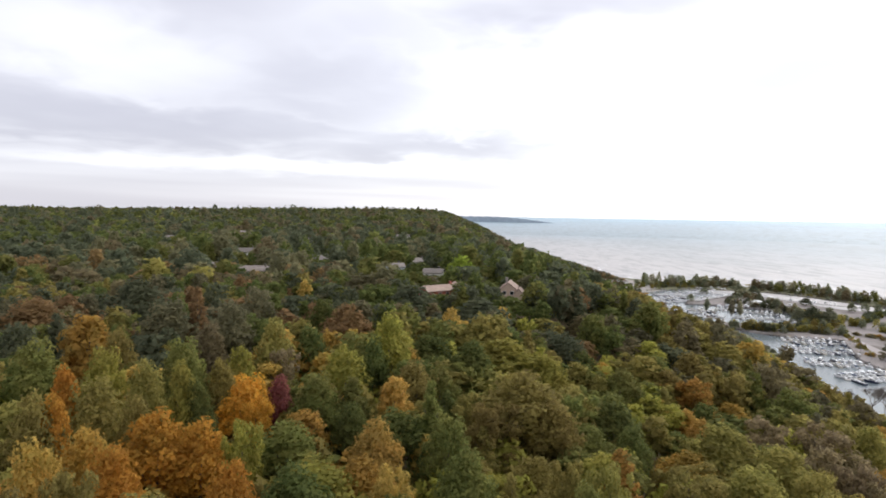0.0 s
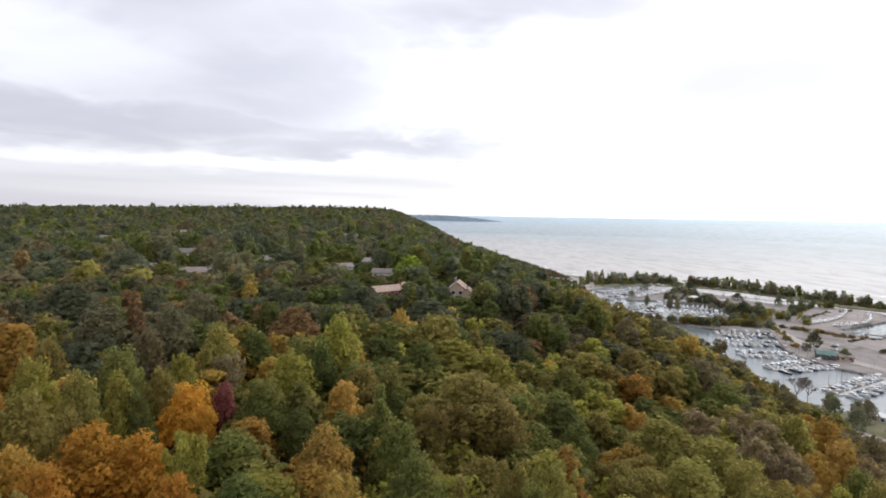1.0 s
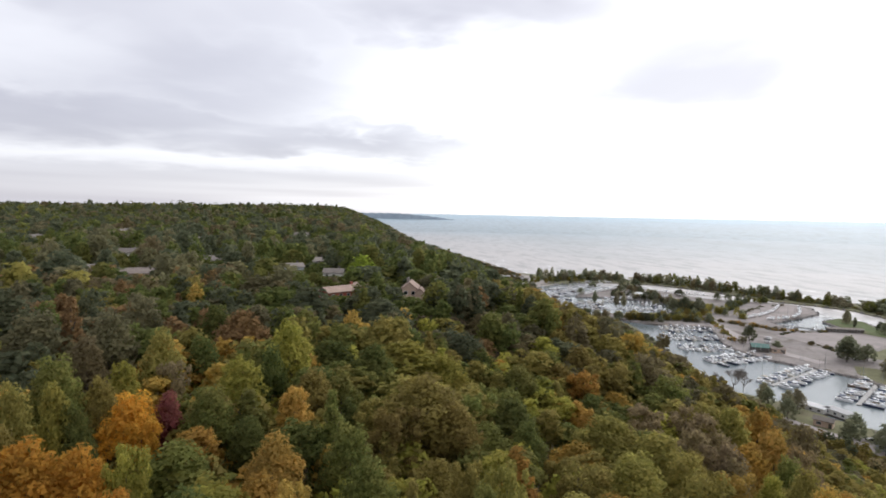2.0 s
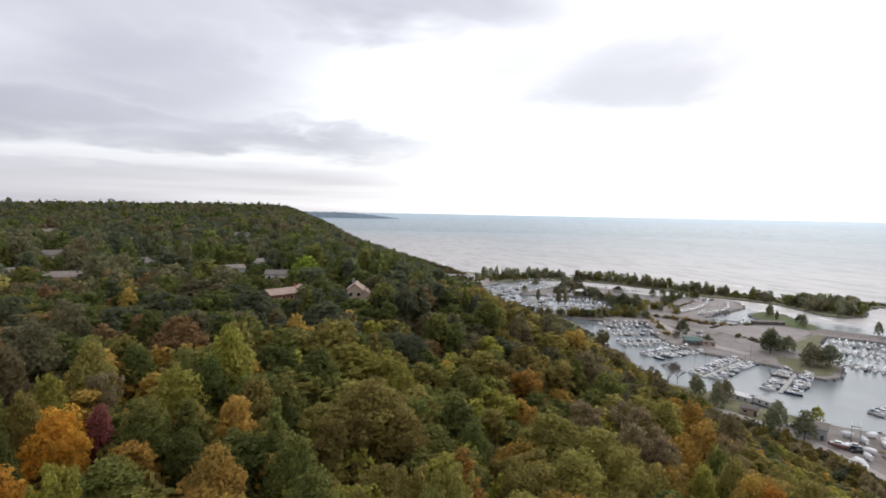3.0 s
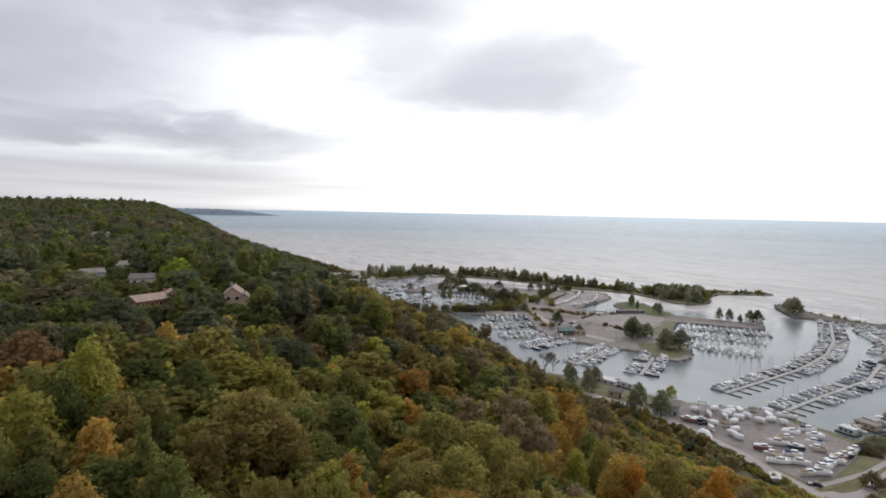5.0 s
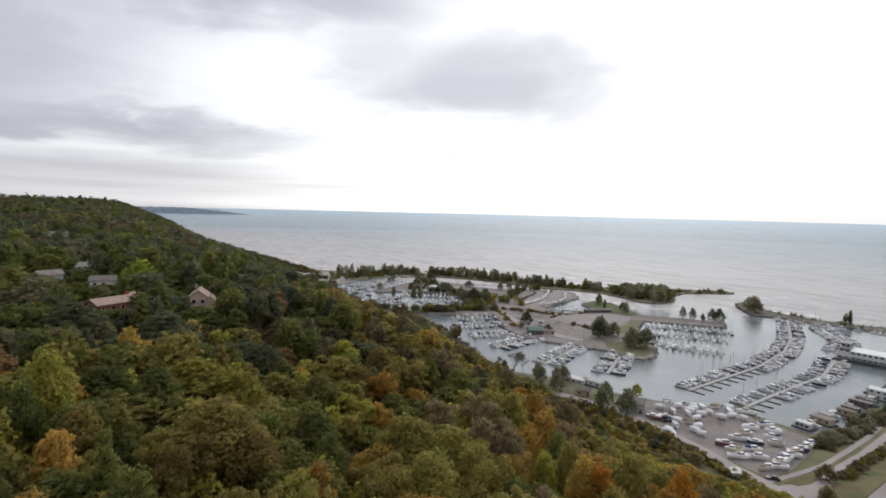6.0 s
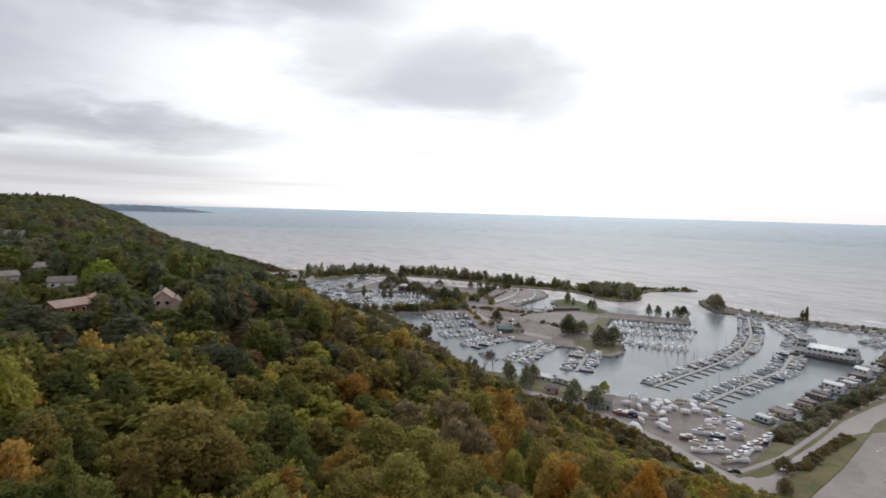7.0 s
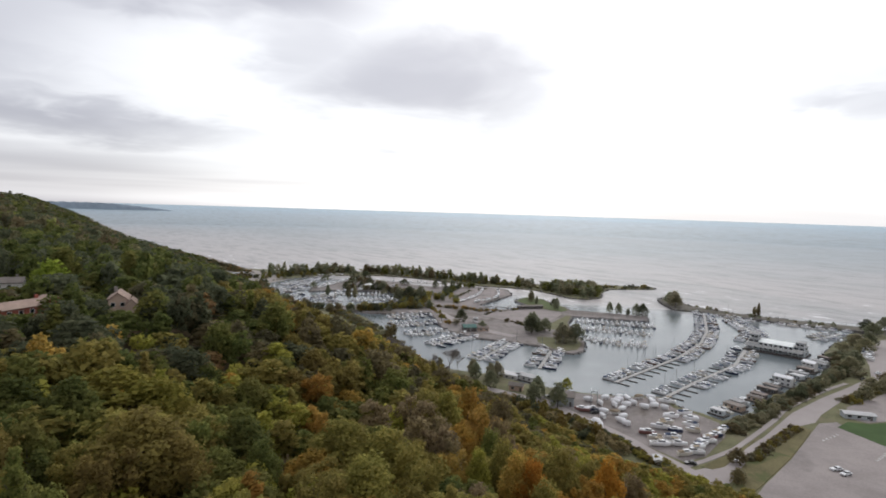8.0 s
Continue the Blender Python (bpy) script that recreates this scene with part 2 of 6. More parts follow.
def height(x, y):
    """Height of the bluff over the lake: a wooded plateau that rises to the east and falls to the shore."""
    x, y = np.asarray(x, float), np.asarray(y, float)
    a = between(y, (-400, 60, 120, 190, 400, 700, 1200, 2000, 5100), (-10, -8, 5, 38, 28, -10, -50, -40, 60))
    b = toe_of(y)
    top = between(y, (0, 100, 350, 700, 1500, 2500, 5000), (55, 56, 56, 63, 84, 87, 87)) - 10 * np.clip((-x - 100) / 900, 0, 1)
    s = np.clip((x - a) / (b - a), 0, 1)
    s = s ** between(y, (100, 190, 450, 700), (1.2, 1.5, 1.4, 0.92))
    gully = np.sin(y * 0.045 + 1.3 * np.sin(x * 0.021)) * 2.6 + np.sin(y * 0.113 + x * 0.03) * 1.1
    roll = np.sin(x * 0.013 + 0.6) * np.sin(y * 0.011 + 0.4) * 1.6
    return top * (1 - s) + 1.3 * s + gully * 3 * s * (1 - s) + roll * (1 - s)


def mesh_from(name, v, faces, mat):
    me = bpy.data.meshes.new(name)
    me.from_pydata([tuple(p) for p in v], [], [tuple(q) for q in faces])
    if mat:
        me.materials.append(mat)
    return me


def quick_mesh(name, v, tris, mat, normals=None):
    """A mesh of triangles from arrays."""
    me = bpy.data.meshes.new(name)
    me.vertices.add(len(v))
    me.vertices.foreach_set("co", np.ascontiguousarray(v, np.float32).ravel())
    me.loops.add(len(tris) * 3)
    me.loops.foreach_set("vertex_index", np.ascontiguousarray(tris, np.int32).ravel())
    me.polygons.add(len(tris))
    me.polygons.foreach_set("loop_start", np.arange(0, len(tris) * 3, 3, dtype=np.int32))
    me.polygons.foreach_set("loop_total", np.full(len(tris), 3, np.int32))
    if mat:
        me.materials.append(mat)
    me.update(calc_edges=True)
    if normals is not None:
        me.normals_split_custom_set_from_vertices(np.ascontiguousarray(normals, np.float32))
    return me


def grid_faces(rows, cols):
    return [(r * cols + c, r * cols + c + 1, (r + 1) * cols + c + 1, (r + 1) * cols + c) for r in range(rows - 1) for c in range(cols - 1)]


def build_ground():
    ys = np.concatenate((np.arange(-160, 480, 7.0), np.arange(480, 1500, 24.0), np.arange(1500, 5200, 90.0)))
    us = np.concatenate((np.linspace(-3000, -300, 40), np.linspace(-280, -20, 34), np.linspace(-10, 1, 2)))
    ss = np.linspace(0.02, 1.0, 40)
    v = []
    for y in ys:
        b = float(toe_of(y))
        xs = np.concatenate((us, us[-1] + (b - us[-1]) * ss, (b + 6, b + 14)))
        z = height(xs, y)
        z[-1] = 0.4
        v.extend(zip(xs, np.full(len(xs), y), z))
    v = far_fold(np.array(v))
    ob = new("ground", mesh_from("ground", v, grid_faces(len(ys), len(us) + len(ss) + 2), SOIL))
    ob.data.shade_smooth()
    tagged(ob, "leaf-strewn soil of a wooded bluff falling to the lake", "ground", kind="structure")
    # beach along the foot of the bluff
    yb = np.array((655, 700, 760, 830, 912, 1000, 1066, 1135, 1218, 1326, 1626, 2093, 3529, 5100), float)
    sx = between(yb, (655, 686, 739, 769, 804, 912, 1000, 1066, 1135, 1218, 1326, 1626, 2093, 3529, 5100), (232, 300, 306, 286, 262, 260, 260, 250, 236, 219, 215, 229, 235, 274, 302))
    v = []
    for y, x in zip(yb, sx):
        b = float(toe_of(y)) - 8
        for k, z in ((0, 3.0), (0.5, 1.7), (0.85, 0.8), (1.0, 0.06), (1.08, -0.8)):
            v.append((b + (x - b) * k, y, z))
    ob = new("beach", mesh_from("beach", far_fold(np.array(v)), grid_faces(len(yb), 5), SAND))
    tagged(ob, "narrow pale sand beach below the wooded bluff", "beach", kind="structure")
    # far headland across the bay
    v, t = [], np.linspace(0, 2.2, 30)
    for k in t:
        cx, cy = 1190 - 660 * k, 6200 + 220 * k
        top = 6 + 54 * between(k, (0, 0.12, 0.4, 0.75, 1), (0, 0.22, 0.62, 0.95, 1.0)) + 4 * math.sin(k * 40)
        v += [(cx + 30, cy - 120, 0), (cx + 20, cy - 60, top * 0.6), (cx, cy, top), (cx, cy + 600, top)]
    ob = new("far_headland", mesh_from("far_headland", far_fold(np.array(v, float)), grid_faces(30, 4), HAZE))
    tagged(ob, "hazy blue-grey wooded headland across the bay", "headland", kind="structure")
    # lake: rings about the eye out to the horizon
    rr = np.concatenate((np.linspace(60, 1000, 24), np.linspace(1060, 2500, 24), np.linspace(2700, 18400, 40)))
    aa = np.radians(np.linspace(-20, 200, 90))
    v = [(r * math.sin(a), r * math.cos(a), 0.0) for r in rr for a in aa]
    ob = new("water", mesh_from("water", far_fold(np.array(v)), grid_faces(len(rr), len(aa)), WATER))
    ob.data.normals_split_custom_set_from_vertices([(0, 0, 1)] * len(ob.data.vertices))
    tagged(ob, "grey silty lake with small whitecaps and a calm harbour", "lake", kind="structure")


# the distance haze over the headland is put into this flat blue-grey
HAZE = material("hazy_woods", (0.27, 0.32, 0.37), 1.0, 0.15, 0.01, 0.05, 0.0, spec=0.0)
build_ground()


# ---------------------------------------------------------------- trees
def leaf_cloud(rng, lobes, count, size, ruffle=0.55, corners=4):
    """Sprays of leaves, each a folded four-cornered blade, over the outside of a set of lobes. Gives vertices and triangles."""
    lobes = np.asarray(lobes, float)
    k = rng.choice(len(lobes), count * 2, p=lobes[:, 3] ** 2 / (lobes[:, 3] ** 2).sum())
    d = rng.normal(size=(count * 2, 3))
    d /= np.linalg.norm(d, axis=1)[:, None]
    d[:, 2] = d[:, 2] * 0.92 + 0.12
    p = lobes[k, :3] + d * lobes[k, 3:] * (0.55 + 0.68 * rng.random((count * 2, 1)) ** 1.2)
    gap = np.linalg.norm(p[:, None, :] - lobes[None, :, :3], axis=2) / lobes[None, :, 3]
    keep = np.where(gap.min(axis=1) > 0.52)[0][:count]
    p, d = p[keep], d[keep]
    m = len(p)
    nrm = d + rng.normal(size=(m, 3)) * ruffle
    nrm /= np.linalg.norm(nrm, axis=1)[:, None]
    t = np.cross(nrm, rng.normal(size=(m, 3)))
    t /= np.linalg.norm(t, axis=1)[:, None]
    b = np.cross(nrm, t)
    s = size * (0.55 + 0.9 * rng.random((m, 1)))
    middle = lobes[:, :3].mean(axis=0)
    whole = (p - middle) / (1.0, 1.0, 1.5)
    whole /= np.linalg.norm(whole, axis=1)[:, None]
    soft = nrm * 0.35 + d * 0.45 + whole * 0.35
    soft[:, 2] += 0.15
    soft /= np.linalg.norm(soft, axis=1)[:, None]
    if corners == 3:
        v = np.stack((p + t * s * 0.6, p - t * s * 0.4 + b * s * 0.5, p - t * s * 0.4 - b * s * 0.5), axis=1).reshape(-1, 3)
        return v, np.arange(m * 3).reshape(-1, 3), np.repeat(soft, 3, axis=0)
    v = np.stack((p + t * s * 0.62, p + b * s * 0.42 - nrm * s * 0.2, p - t * s * 0.62, p - b * s * 0.42 - nrm * s * 0.2), axis=1).reshape(-1, 3)
    i = np.arange(m)[:, None] * 4
    tris = np.stack((i + (0, 1, 2), i + (0, 2, 3)), axis=1).reshape(-1, 3)
    return v, tris, np.repeat(soft, 4, axis=0)


def lobes_for(rng, shape):
    """Lobes of a crown on a tree 14 m high."""
    out = []
    if shape == "round":
        for i in range(46):
            a, f = i * 2.4 + rng.uniform(-0.4, 0.4), (i + 0.5) / 46
            r = 3.5 * math.sin(math.pi * (0.05 + 0.64 * f)) * rng.uniform(0.72, 1.15)
            out.append((r * math.cos(a), r * math.sin(a), 13.0 - 9.8 * f + rng.uniform(-0.7, 0.7), rng.uniform(0.6, 1.35)))
        out += [(1.0 * math.cos(a), 1.0 * math.sin(a), 8.4, 2.6) for a in (0, 2, 4)]
    elif shape == "oval":
        for i in range(34):
            f = i / 33
            r = rng.uniform(0.6, 1.2) * 2.3 * math.sin(math.pi * (0.2 + 0.72 * f))
            a = i * 2.4 + rng.uniform(-0.4, 0.4)
            out.append((r * math.cos(a), r * math.sin(a), 4.6 + 8.6 * f + rng.uniform(-0.5, 0.5), rng.uniform(0.6, 1.25)))
        out += [(0, 0, 7, 2.1), (0, 0, 9.5, 2.0)]
    elif shape == "spire":
        for i in range(20):
            f = i / 19
            r = 1.9 * (1 - f) * rng.uniform(0.7, 1.15) + 0.15
            a = i * 2.4
            out.append((r * math.cos(a), r * math.sin(a), 3.6 + 10.0 * f, 1.4 * (1 - 0.6 * f) * rng.uniform(0.7, 1.15)))
        out += [(0, 0, 5.5, 1.9), (0, 0, 8, 1.5)]
    else:
        for i in range(34):
            a, r = rng.uniform(0, 6.3), 3.5 * math.sqrt(rng.random())
            out.append((r * math.cos(a), r * math.sin(a), rng.uniform(5.2, 12.9) - 0.3 * r, rng.uniform(0.5, 1.25)))
        out += [(0, 0, 8.2, 2.2)]
    return out


def tube(bm, points, radii, sides=6):
    """A tapered tube through points."""
    rings = []
    for i, p in enumerate(points):
        p = Vector(p)
        way = (Vector(points[min(i + 1, len(points) - 1)]) - Vector(points[max(i - 1, 0)])).normalized()
        q = way.to_track_quat("Z", "Y")
        rings.append([bm.verts.new(p + q @ Vector((radii[i] * math.cos(6.2832 * s / sides), radii[i] * math.sin(6.2832 * s / sides), 0))) for s in range(sides)])
    for a, b in zip(rings, rings[1:]):
        for s in range(sides):
            bm.faces.new((a[s], a[(s + 1) % sides], b[(s + 1) % sides], b[s]))
    bm.faces.new(rings[-1])


def mesh_of(name, bm, mat):
    me = bpy.data.meshes.new(name)
    bm.to_mesh(me)
    bm.free()
    if mat:
        me.materials.append(mat)
    return me


def trunk_mesh(rng, shape):
    bm = bmesh.new()
    tall = {"round": 9.0, "oval": 11.0, "spire": 12.5, "loose": 10.5}[shape]
    lean = rng.uniform(-0.4, 0.4, 2)
    pts = [(lean[0] * f, lean[1] * f, tall * f - 0.4 * (f == 0)) for f in (0, 0.3, 0.6, 1.0)]
    tube(bm, pts, (0.30, 0.22, 0.15, 0.05))
    for i in range(6):
        a, z = i * 2.4 + rng.uniform(-0.4, 0.4), tall * rng.uniform(0.4, 0.85)
        r = rng.uniform(0.9, 1.7)
        tube(bm, [(0, 0, z), (r * 0.5 * math.cos(a), r * 0.5 * math.sin(a), z + 0.9), (r * math.cos(a), r * math.sin(a), z + 2.2)], (0.11, 0.07, 0.03), 5)
    return mesh_of("trunk", bm, BARK)


SHAPES = ("round", "round", "oval", "oval", "loose", "loose", "spire")
tree_rng = np.random.default_rng(7)
CROWNS = {}
for i, shape in enumerate(SHAPES):
    lobes = lobes_for(tree_rng, shape)
    near_far = []
    for count, size in ((4800, 0.36), (2500, 0.50)):
        v, tris, normals = leaf_cloud(tree_rng, lobes, count, size, 0.45, 3)
        crown = quick_mesh("crown", v, tris, LEAF["green"], normals)
        near_far.append(crown)
    small = [leaf_cloud(tree_rng, lobes, c, s, r, k) for c, s, r, k in ((760, 0.85, 0.5, 3), (400, 1.12, 0.45, 3), (300, 1.15, 0.4, 3), (110, 1.9, 0.35, 3))]
    CROWNS[i] = (near_far, trunk_mesh(tree_rng, shape), small)
ROUND, OVAL, LOOSE, SPIRE = (0, 1), (2, 3), (4, 5), (6,)

TREE_WORDS = {
    "dull_rust": "tree with a dull russet autumn crown",
    "pale_green": "broadleaf tree with a grey-green crown", "pale_olive": "broadleaf tree with a greyish olive crown",
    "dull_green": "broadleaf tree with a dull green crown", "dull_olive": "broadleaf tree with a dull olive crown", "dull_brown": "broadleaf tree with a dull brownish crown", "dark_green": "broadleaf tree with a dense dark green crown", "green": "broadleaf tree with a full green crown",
    "olive": "tree with a dull olive crown turning in autumn", "lime": "tree with a bright yellow-green autumn crown",
    "fresh": "tree with a fresh light green crown", "ochre": "tree with a golden ochre autumn crown", "orange": "maple with a vivid orange autumn crown",
    "rust": "tree with a rusty orange-brown autumn crown", "brown": "tree with thinning brown autumn leaves",
    "amber": "tree with an orange-brown autumn crown", "red": "small tree with a dark red crown", "grey": "nearly bare tree with thin grey twigs",
}


def tree(x, y, kind, shape, tall, wide, turn, z=None, group="trees on the bluff", place="on the bluff"):
    """One tree as a thing: an Empty at its foot with a trunk and a crown."""
    near_far, trunk, _ = CROWNS[shape]
    crown = near_far[0 if y < 82 else 1]
    root = new("tree")
    root.empty_display_size = 0.5
    z = float(height(x, y)) if z is None else z
    root.matrix_basis = pose(x, y, z, 0, 0, turn) @ Matrix.Diagonal((wide, wide, tall, 1))
    for name, me in (("trunk", trunk), ("crown", crown)):
        ob = new(name, me)
        ob.parent = root
        if name == "crown":
            ob.material_slots[0].link = "OBJECT"
            ob.material_slots[0].material = LEAF[kind]
    return tagged(root, TREE_WORDS[kind] + " " + place, "tree", group)


# the trees that stand out, by leaf colour: x, y, shapes, height, spread
FRONT_TREES = (
    ("orange", ((-25.7, 73, ROUND, 0.89, 0.97),)),
    ("red", ((-21.4, 74.1, OVAL, 0.82, 0.67),)),
    ("amber", ((-29.1, 55.9, ROUND, 0.98, 1.12), (-28.2, 47, ROUND, 1.02, 0.73), (-24.6, 56.0, ROUND, 0.91, 0.92), (-18.4, 48.6, ROUND, 0.87, 0.68), (-22.9, 69, LOOSE, 0.78, 0.55),)),
    ("lime", ((-19.9, 55.4, LOOSE, 0.96, 0.55), (-14.7, 84.6, ROUND, 0.95, 0.97), (12.1, 108.8, ROUND, 0.73, 2), (19, 103.4, ROUND, 0.78, 1.25), (-8.5, 94.4, ROUND, 1.17, 1.06), (43.8, 103.9, LOOSE, 0.56, 0.99), (40.9, 107.7, LOOSE, 0.54, 0.76),)),
    ("green", ((-16.5, 73.5, ROUND, 0.89, 0.94), (-1, 68.2, SPIRE, 0.96, 0.82), (0.8, 62.4, ROUND, 0.87, 0.83), (2.4, 53.5, ROUND, 0.86, 0.85), (13.4, 49.2, ROUND, 0.95, 0.55),)),
    ("ochre", ((-5.9, 73, OVAL, 0.88, 0.85), (-6.9, 59.8, ROUND, 0.8, 0.84), (-4.6, 51.2, LOOSE, 0.8, 0.59), (46.9, 99, ROUND, 0.64, 0.6),)),
    ("olive", ((5.7, 69.1, SPIRE, 0.61, 0.8), (6.9, 52.3, SPIRE, 0.79, 0.67), (13.3, 57.8, LOOSE, 0.86, 0.55), (17.3, 55, LOOSE, 1, 0.62),)),
    ("brown", ((11.3, 78.4, ROUND, 0.99, 1.72), (15.4, 74.7, ROUND, 0.86, 1.09), (6.7, 72.2, LOOSE, 0.84, 0.96), (11.3, 63.5, ROUND, 0.62, 0.81),)),
    ("dark_green", ((-10.9, 89.3, ROUND, 0.94, 0.68), (27.2, 86.6, ROUND, 0.79, 1.15), (27.6, 78.4, ROUND, 0.76, 0.74), (54.4, 179.2, ROUND, 0.5, 1.44),)),
    ("rust", ((-20.2, 117.9, ROUND, 1.01, 1.46), (34, 133, OVAL, 0.5, 1.27),)),
)
RAVINE_TREES = (
    ("green", ((-35.4, 75.6, ROUND, 1.2, 1.03), (-53.8, 72.9, ROUND, 1.22, 1.06), (-71.7, 130.9, ROUND, 1.3, 2),)),
    ("lime", ((-29.7, 63.4, OVAL, 1.16, 0.64), (-29.9, 82.8, ROUND, 0.99, 0.68), (-45, 73.7, ROUND, 1.15, 0.83), )),
    ("brown", ((-30.6, 76.9, ROUND, 0.97, 0.67), (-49.5, 85.3, ROUND, 1.17, 0.73), (-39, 53.1, ROUND, 1.18, 0.78), (-32.6, 59.1, ROUND, 1.04, 0.59), (-28.2, 42.3, LOOSE, 1.07, 0.6), (-29, 37.2, LOOSE, 1.15, 0.55))),
    ("rust", ((-49.8, 113.9, SPIRE, 1.3, 1.11), (-55.8, 88, OVAL, 1.3, 1.44), (-32, 49.7, ROUND, 1.05, 0.78), (-87.9, 120.2, ROUND, 1.1, 1.73),)),
    ("amber", ((-41.7, 61.3, OVAL, 1.17, 0.6), (-37.7, 53.8, OVAL, 1.12, 0.55),)),
    ("olive", ((-38, 61.1, ROUND, 1.14, 0.93), (-36.8, 68.9, ROUND, 1.12, 0.67), (-27.8, 92.5, ROUND, 1.13, 0.87), (-40.1, 106.6, ROUND, 1.18, 1.15), (-54.3, 111.4, ROUND, 1.17, 1.57), (-43.7, 132, ROUND, 1.15, 1.17),)),
    ("dull_green", ((-73.1, 105.8, SPIRE, 1.03, 1.16), (-74.9, 98.2, ROUND, 1.04, 1.05),)),
    ("dark_green", ((-27.8, 130.8, ROUND, 0.97, 1.06), (-24.2, 103.3, ROUND, 0.88, 0.91), (-27.9, 63.7, ROUND, 1.03, 0.55),)),
    ("grey", ((-25, 89.4, LOOSE, 0.89, 0.6),)),
    ("dull_brown", ((-41.7, 100, ROUND, 1, 0.81),)),
    ("ochre", ((-42.6, 174, ROUND, 0.95, 0.7), (-32.8, 44.6, ROUND, 1.1, 0.73),)),
)
GARDEN_TREES = (
    ("ochre", ((2.6, 138.4, ROUND, 0.72, 0.7),)),
    ("dull_green", ((10.3, 148.2, ROUND, 0.78, 1.89),)),
    ("green", ((-9.1, 158.6, ROUND, 0.92, 2), (27.5, 146, ROUND, 0.44, 1.05), (28.2, 126.4, ROUND, 0.69, 1.25), (35.6, 108.7, ROUND, 0.73, 1.05), (0, 85.1, ROUND, 0.73, 0.83),)),
    ("dark_green", ((-1.7, 107.6, ROUND, 0.68, 1.38), (5.6, 101.4, ROUND, 0.76, 1.04), (31.3, 122.8, ROUND, 0.54, 0.95), (19.5, 162.3, ROUND, 0.67, 1.73),)),
    ("olive", ((55.9, 157.6, ROUND, 0.5, 1.07), (77.9, 153.2, ROUND, 0.8, 1.47), (-8, 97.5, ROUND, 0.82, 0.73), (31.4, 109.5, ROUND, 0.54, 0.74), (-28.9, 200.9, ROUND, 0.86, 2),)),
    ("lime", ((51.8, 137.6, OVAL, 0.72, 1.34),)),
    ("fresh", ((8.5, 261.3, ROUND, 1.08, 1.7),)),
    ("brown", ((62.9, 154.7, ROUND, 0.56, 0.98), (60, 133.8, ROUND, 0.78, 1.1), (49.6, 121.3, ROUND, 0.63, 0.99),)),
    ("rust", ((53.5, 116.3, LOOSE, 0.76, 0.97),)),
)
SLOPE_TREES = (
    ("olive", ((42.7, 81.8, ROUND, 0.99, 1.54), (47.7, 76.2, ROUND, 1.05, 1.61), (30, 64.7, LOOSE, 0.82, 0.98), (37.8, 65.5, ROUND, 0.96, 1.29), (47.9, 66.2, LOOSE, 1.1, 1.11), (80.4, 66.6, ROUND, 1.26, 1.12), (81.5, 103.6, ROUND, 1.13, 1.01), (69, 70.8, ROUND, 1.19, 0.89), (53.1, 75, ROUND, 0.98, 0.73), (64.3, 56.3, ROUND, 0.98, 0.8),)),
    ("green", ((77.9, 121.9, ROUND, 1, 1.49), (75.2, 81.2, ROUND, 1.13, 0.77),)),
    ("grey", ((69.2, 100.5, LOOSE, 1.04, 1.28), (63.8, 83.6, LOOSE, 1.05, 0.88), (59.2, 98.5, LOOSE, 0.92, 1.15),)),
    ("grey", ((62.4, 88.5, ROUND, 0.99, 0.97), (80.8, 84.7, ROUND, 1.23, 1.04), (64.7, 80.4, ROUND, 0.94, 0.88), (96.2, 61.3, ROUND, 1.05, 0.92), (72.8, 94.7, ROUND, 0.87, 1.07),)),
    ("rust", ((89.9, 105.6, ROUND, 1.21, 1.14), (71.1, 85.2, ROUND, 1.07, 0.99), (78.2, 58.9, LOOSE, 1, 0.79),)),
    ("ochre", ((80.8, 90.7, ROUND, 1.23, 1.14), (65, 63.4, ROUND, 1.15, 0.82), (61.2, 74.3, LOOSE, 0.95, 0.87), (62.6, 117.9, ROUND, 0.5, 0.95),)),
    ("amber", ((66.8, 61.1, ROUND, 1.13, 0.87), (88.8, 62.3, ROUND, 1.2, 0.93),)),
    ("dark_green", ((52.8, 109.7, ROUND, 0.55, 0.94),)),
    ("lime", ((63.5, 71, ROUND, 1.03, 0.65),)),
    ("dull_brown", ((104.9, 109.5, ROUND, 1.21, 1.01),)),
)
# farther trees swap to the leaf colours with haze mixed in
HAZED = {"olive": "dull_olive", "green": "dull_green", "brown": "dull_brown", "rust": "dull_rust"}
STAND_OUT = [(x, y, HAZED.get(kind, kind) if y > (100 if x < -2 else 125) and x < 60 else kind, shapes, tall, wide) for grove in (FRONT_TREES, RAVINE_TREES, GARDEN_TREES, SLOPE_TREES)
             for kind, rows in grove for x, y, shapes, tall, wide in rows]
# houses: x, y, turn, size, storeys, style
HOUSES = (
    (22.5, 186, 78, (8, 4.8), 3, "tan"), (0.5, 204, 34, (17, 6.5), 2, "brick"), (-97, 290, 5, (22, 9), 1, "brown"),
    (-71, 328, -10, (14, 9), 2, "white"), (-124, 304, 30, (12, 10), 1, "white"), (-25, 296, 20, (9, 7), 2, "grey"),
    (-4, 268, -10, (9, 7), 2, "white"), (-14, 332, 15, (9, 8), 2, "white"), (-128, 368, 15, (14, 10), 2, "white"),
    (-224, 629, 20, (18, 12), 2, "grey"), (-168, 605, -10, (16, 11), 2, "white"), (-86, 664, 10, (16, 12), 2, "white"),
    (-190, 560, 8, (16, 11), 2, "brown"), (-150, 700, 12, (15, 10), 2, "white"), (-40, 560, -8, (14, 10), 2, "white"), (-255, 520, 10, (15, 11), 2, "white"),
    (-60, 455, 5, (13, 9), 2, "grey"), (-110, 480, 15, (14, 10), 2, "white"),
)


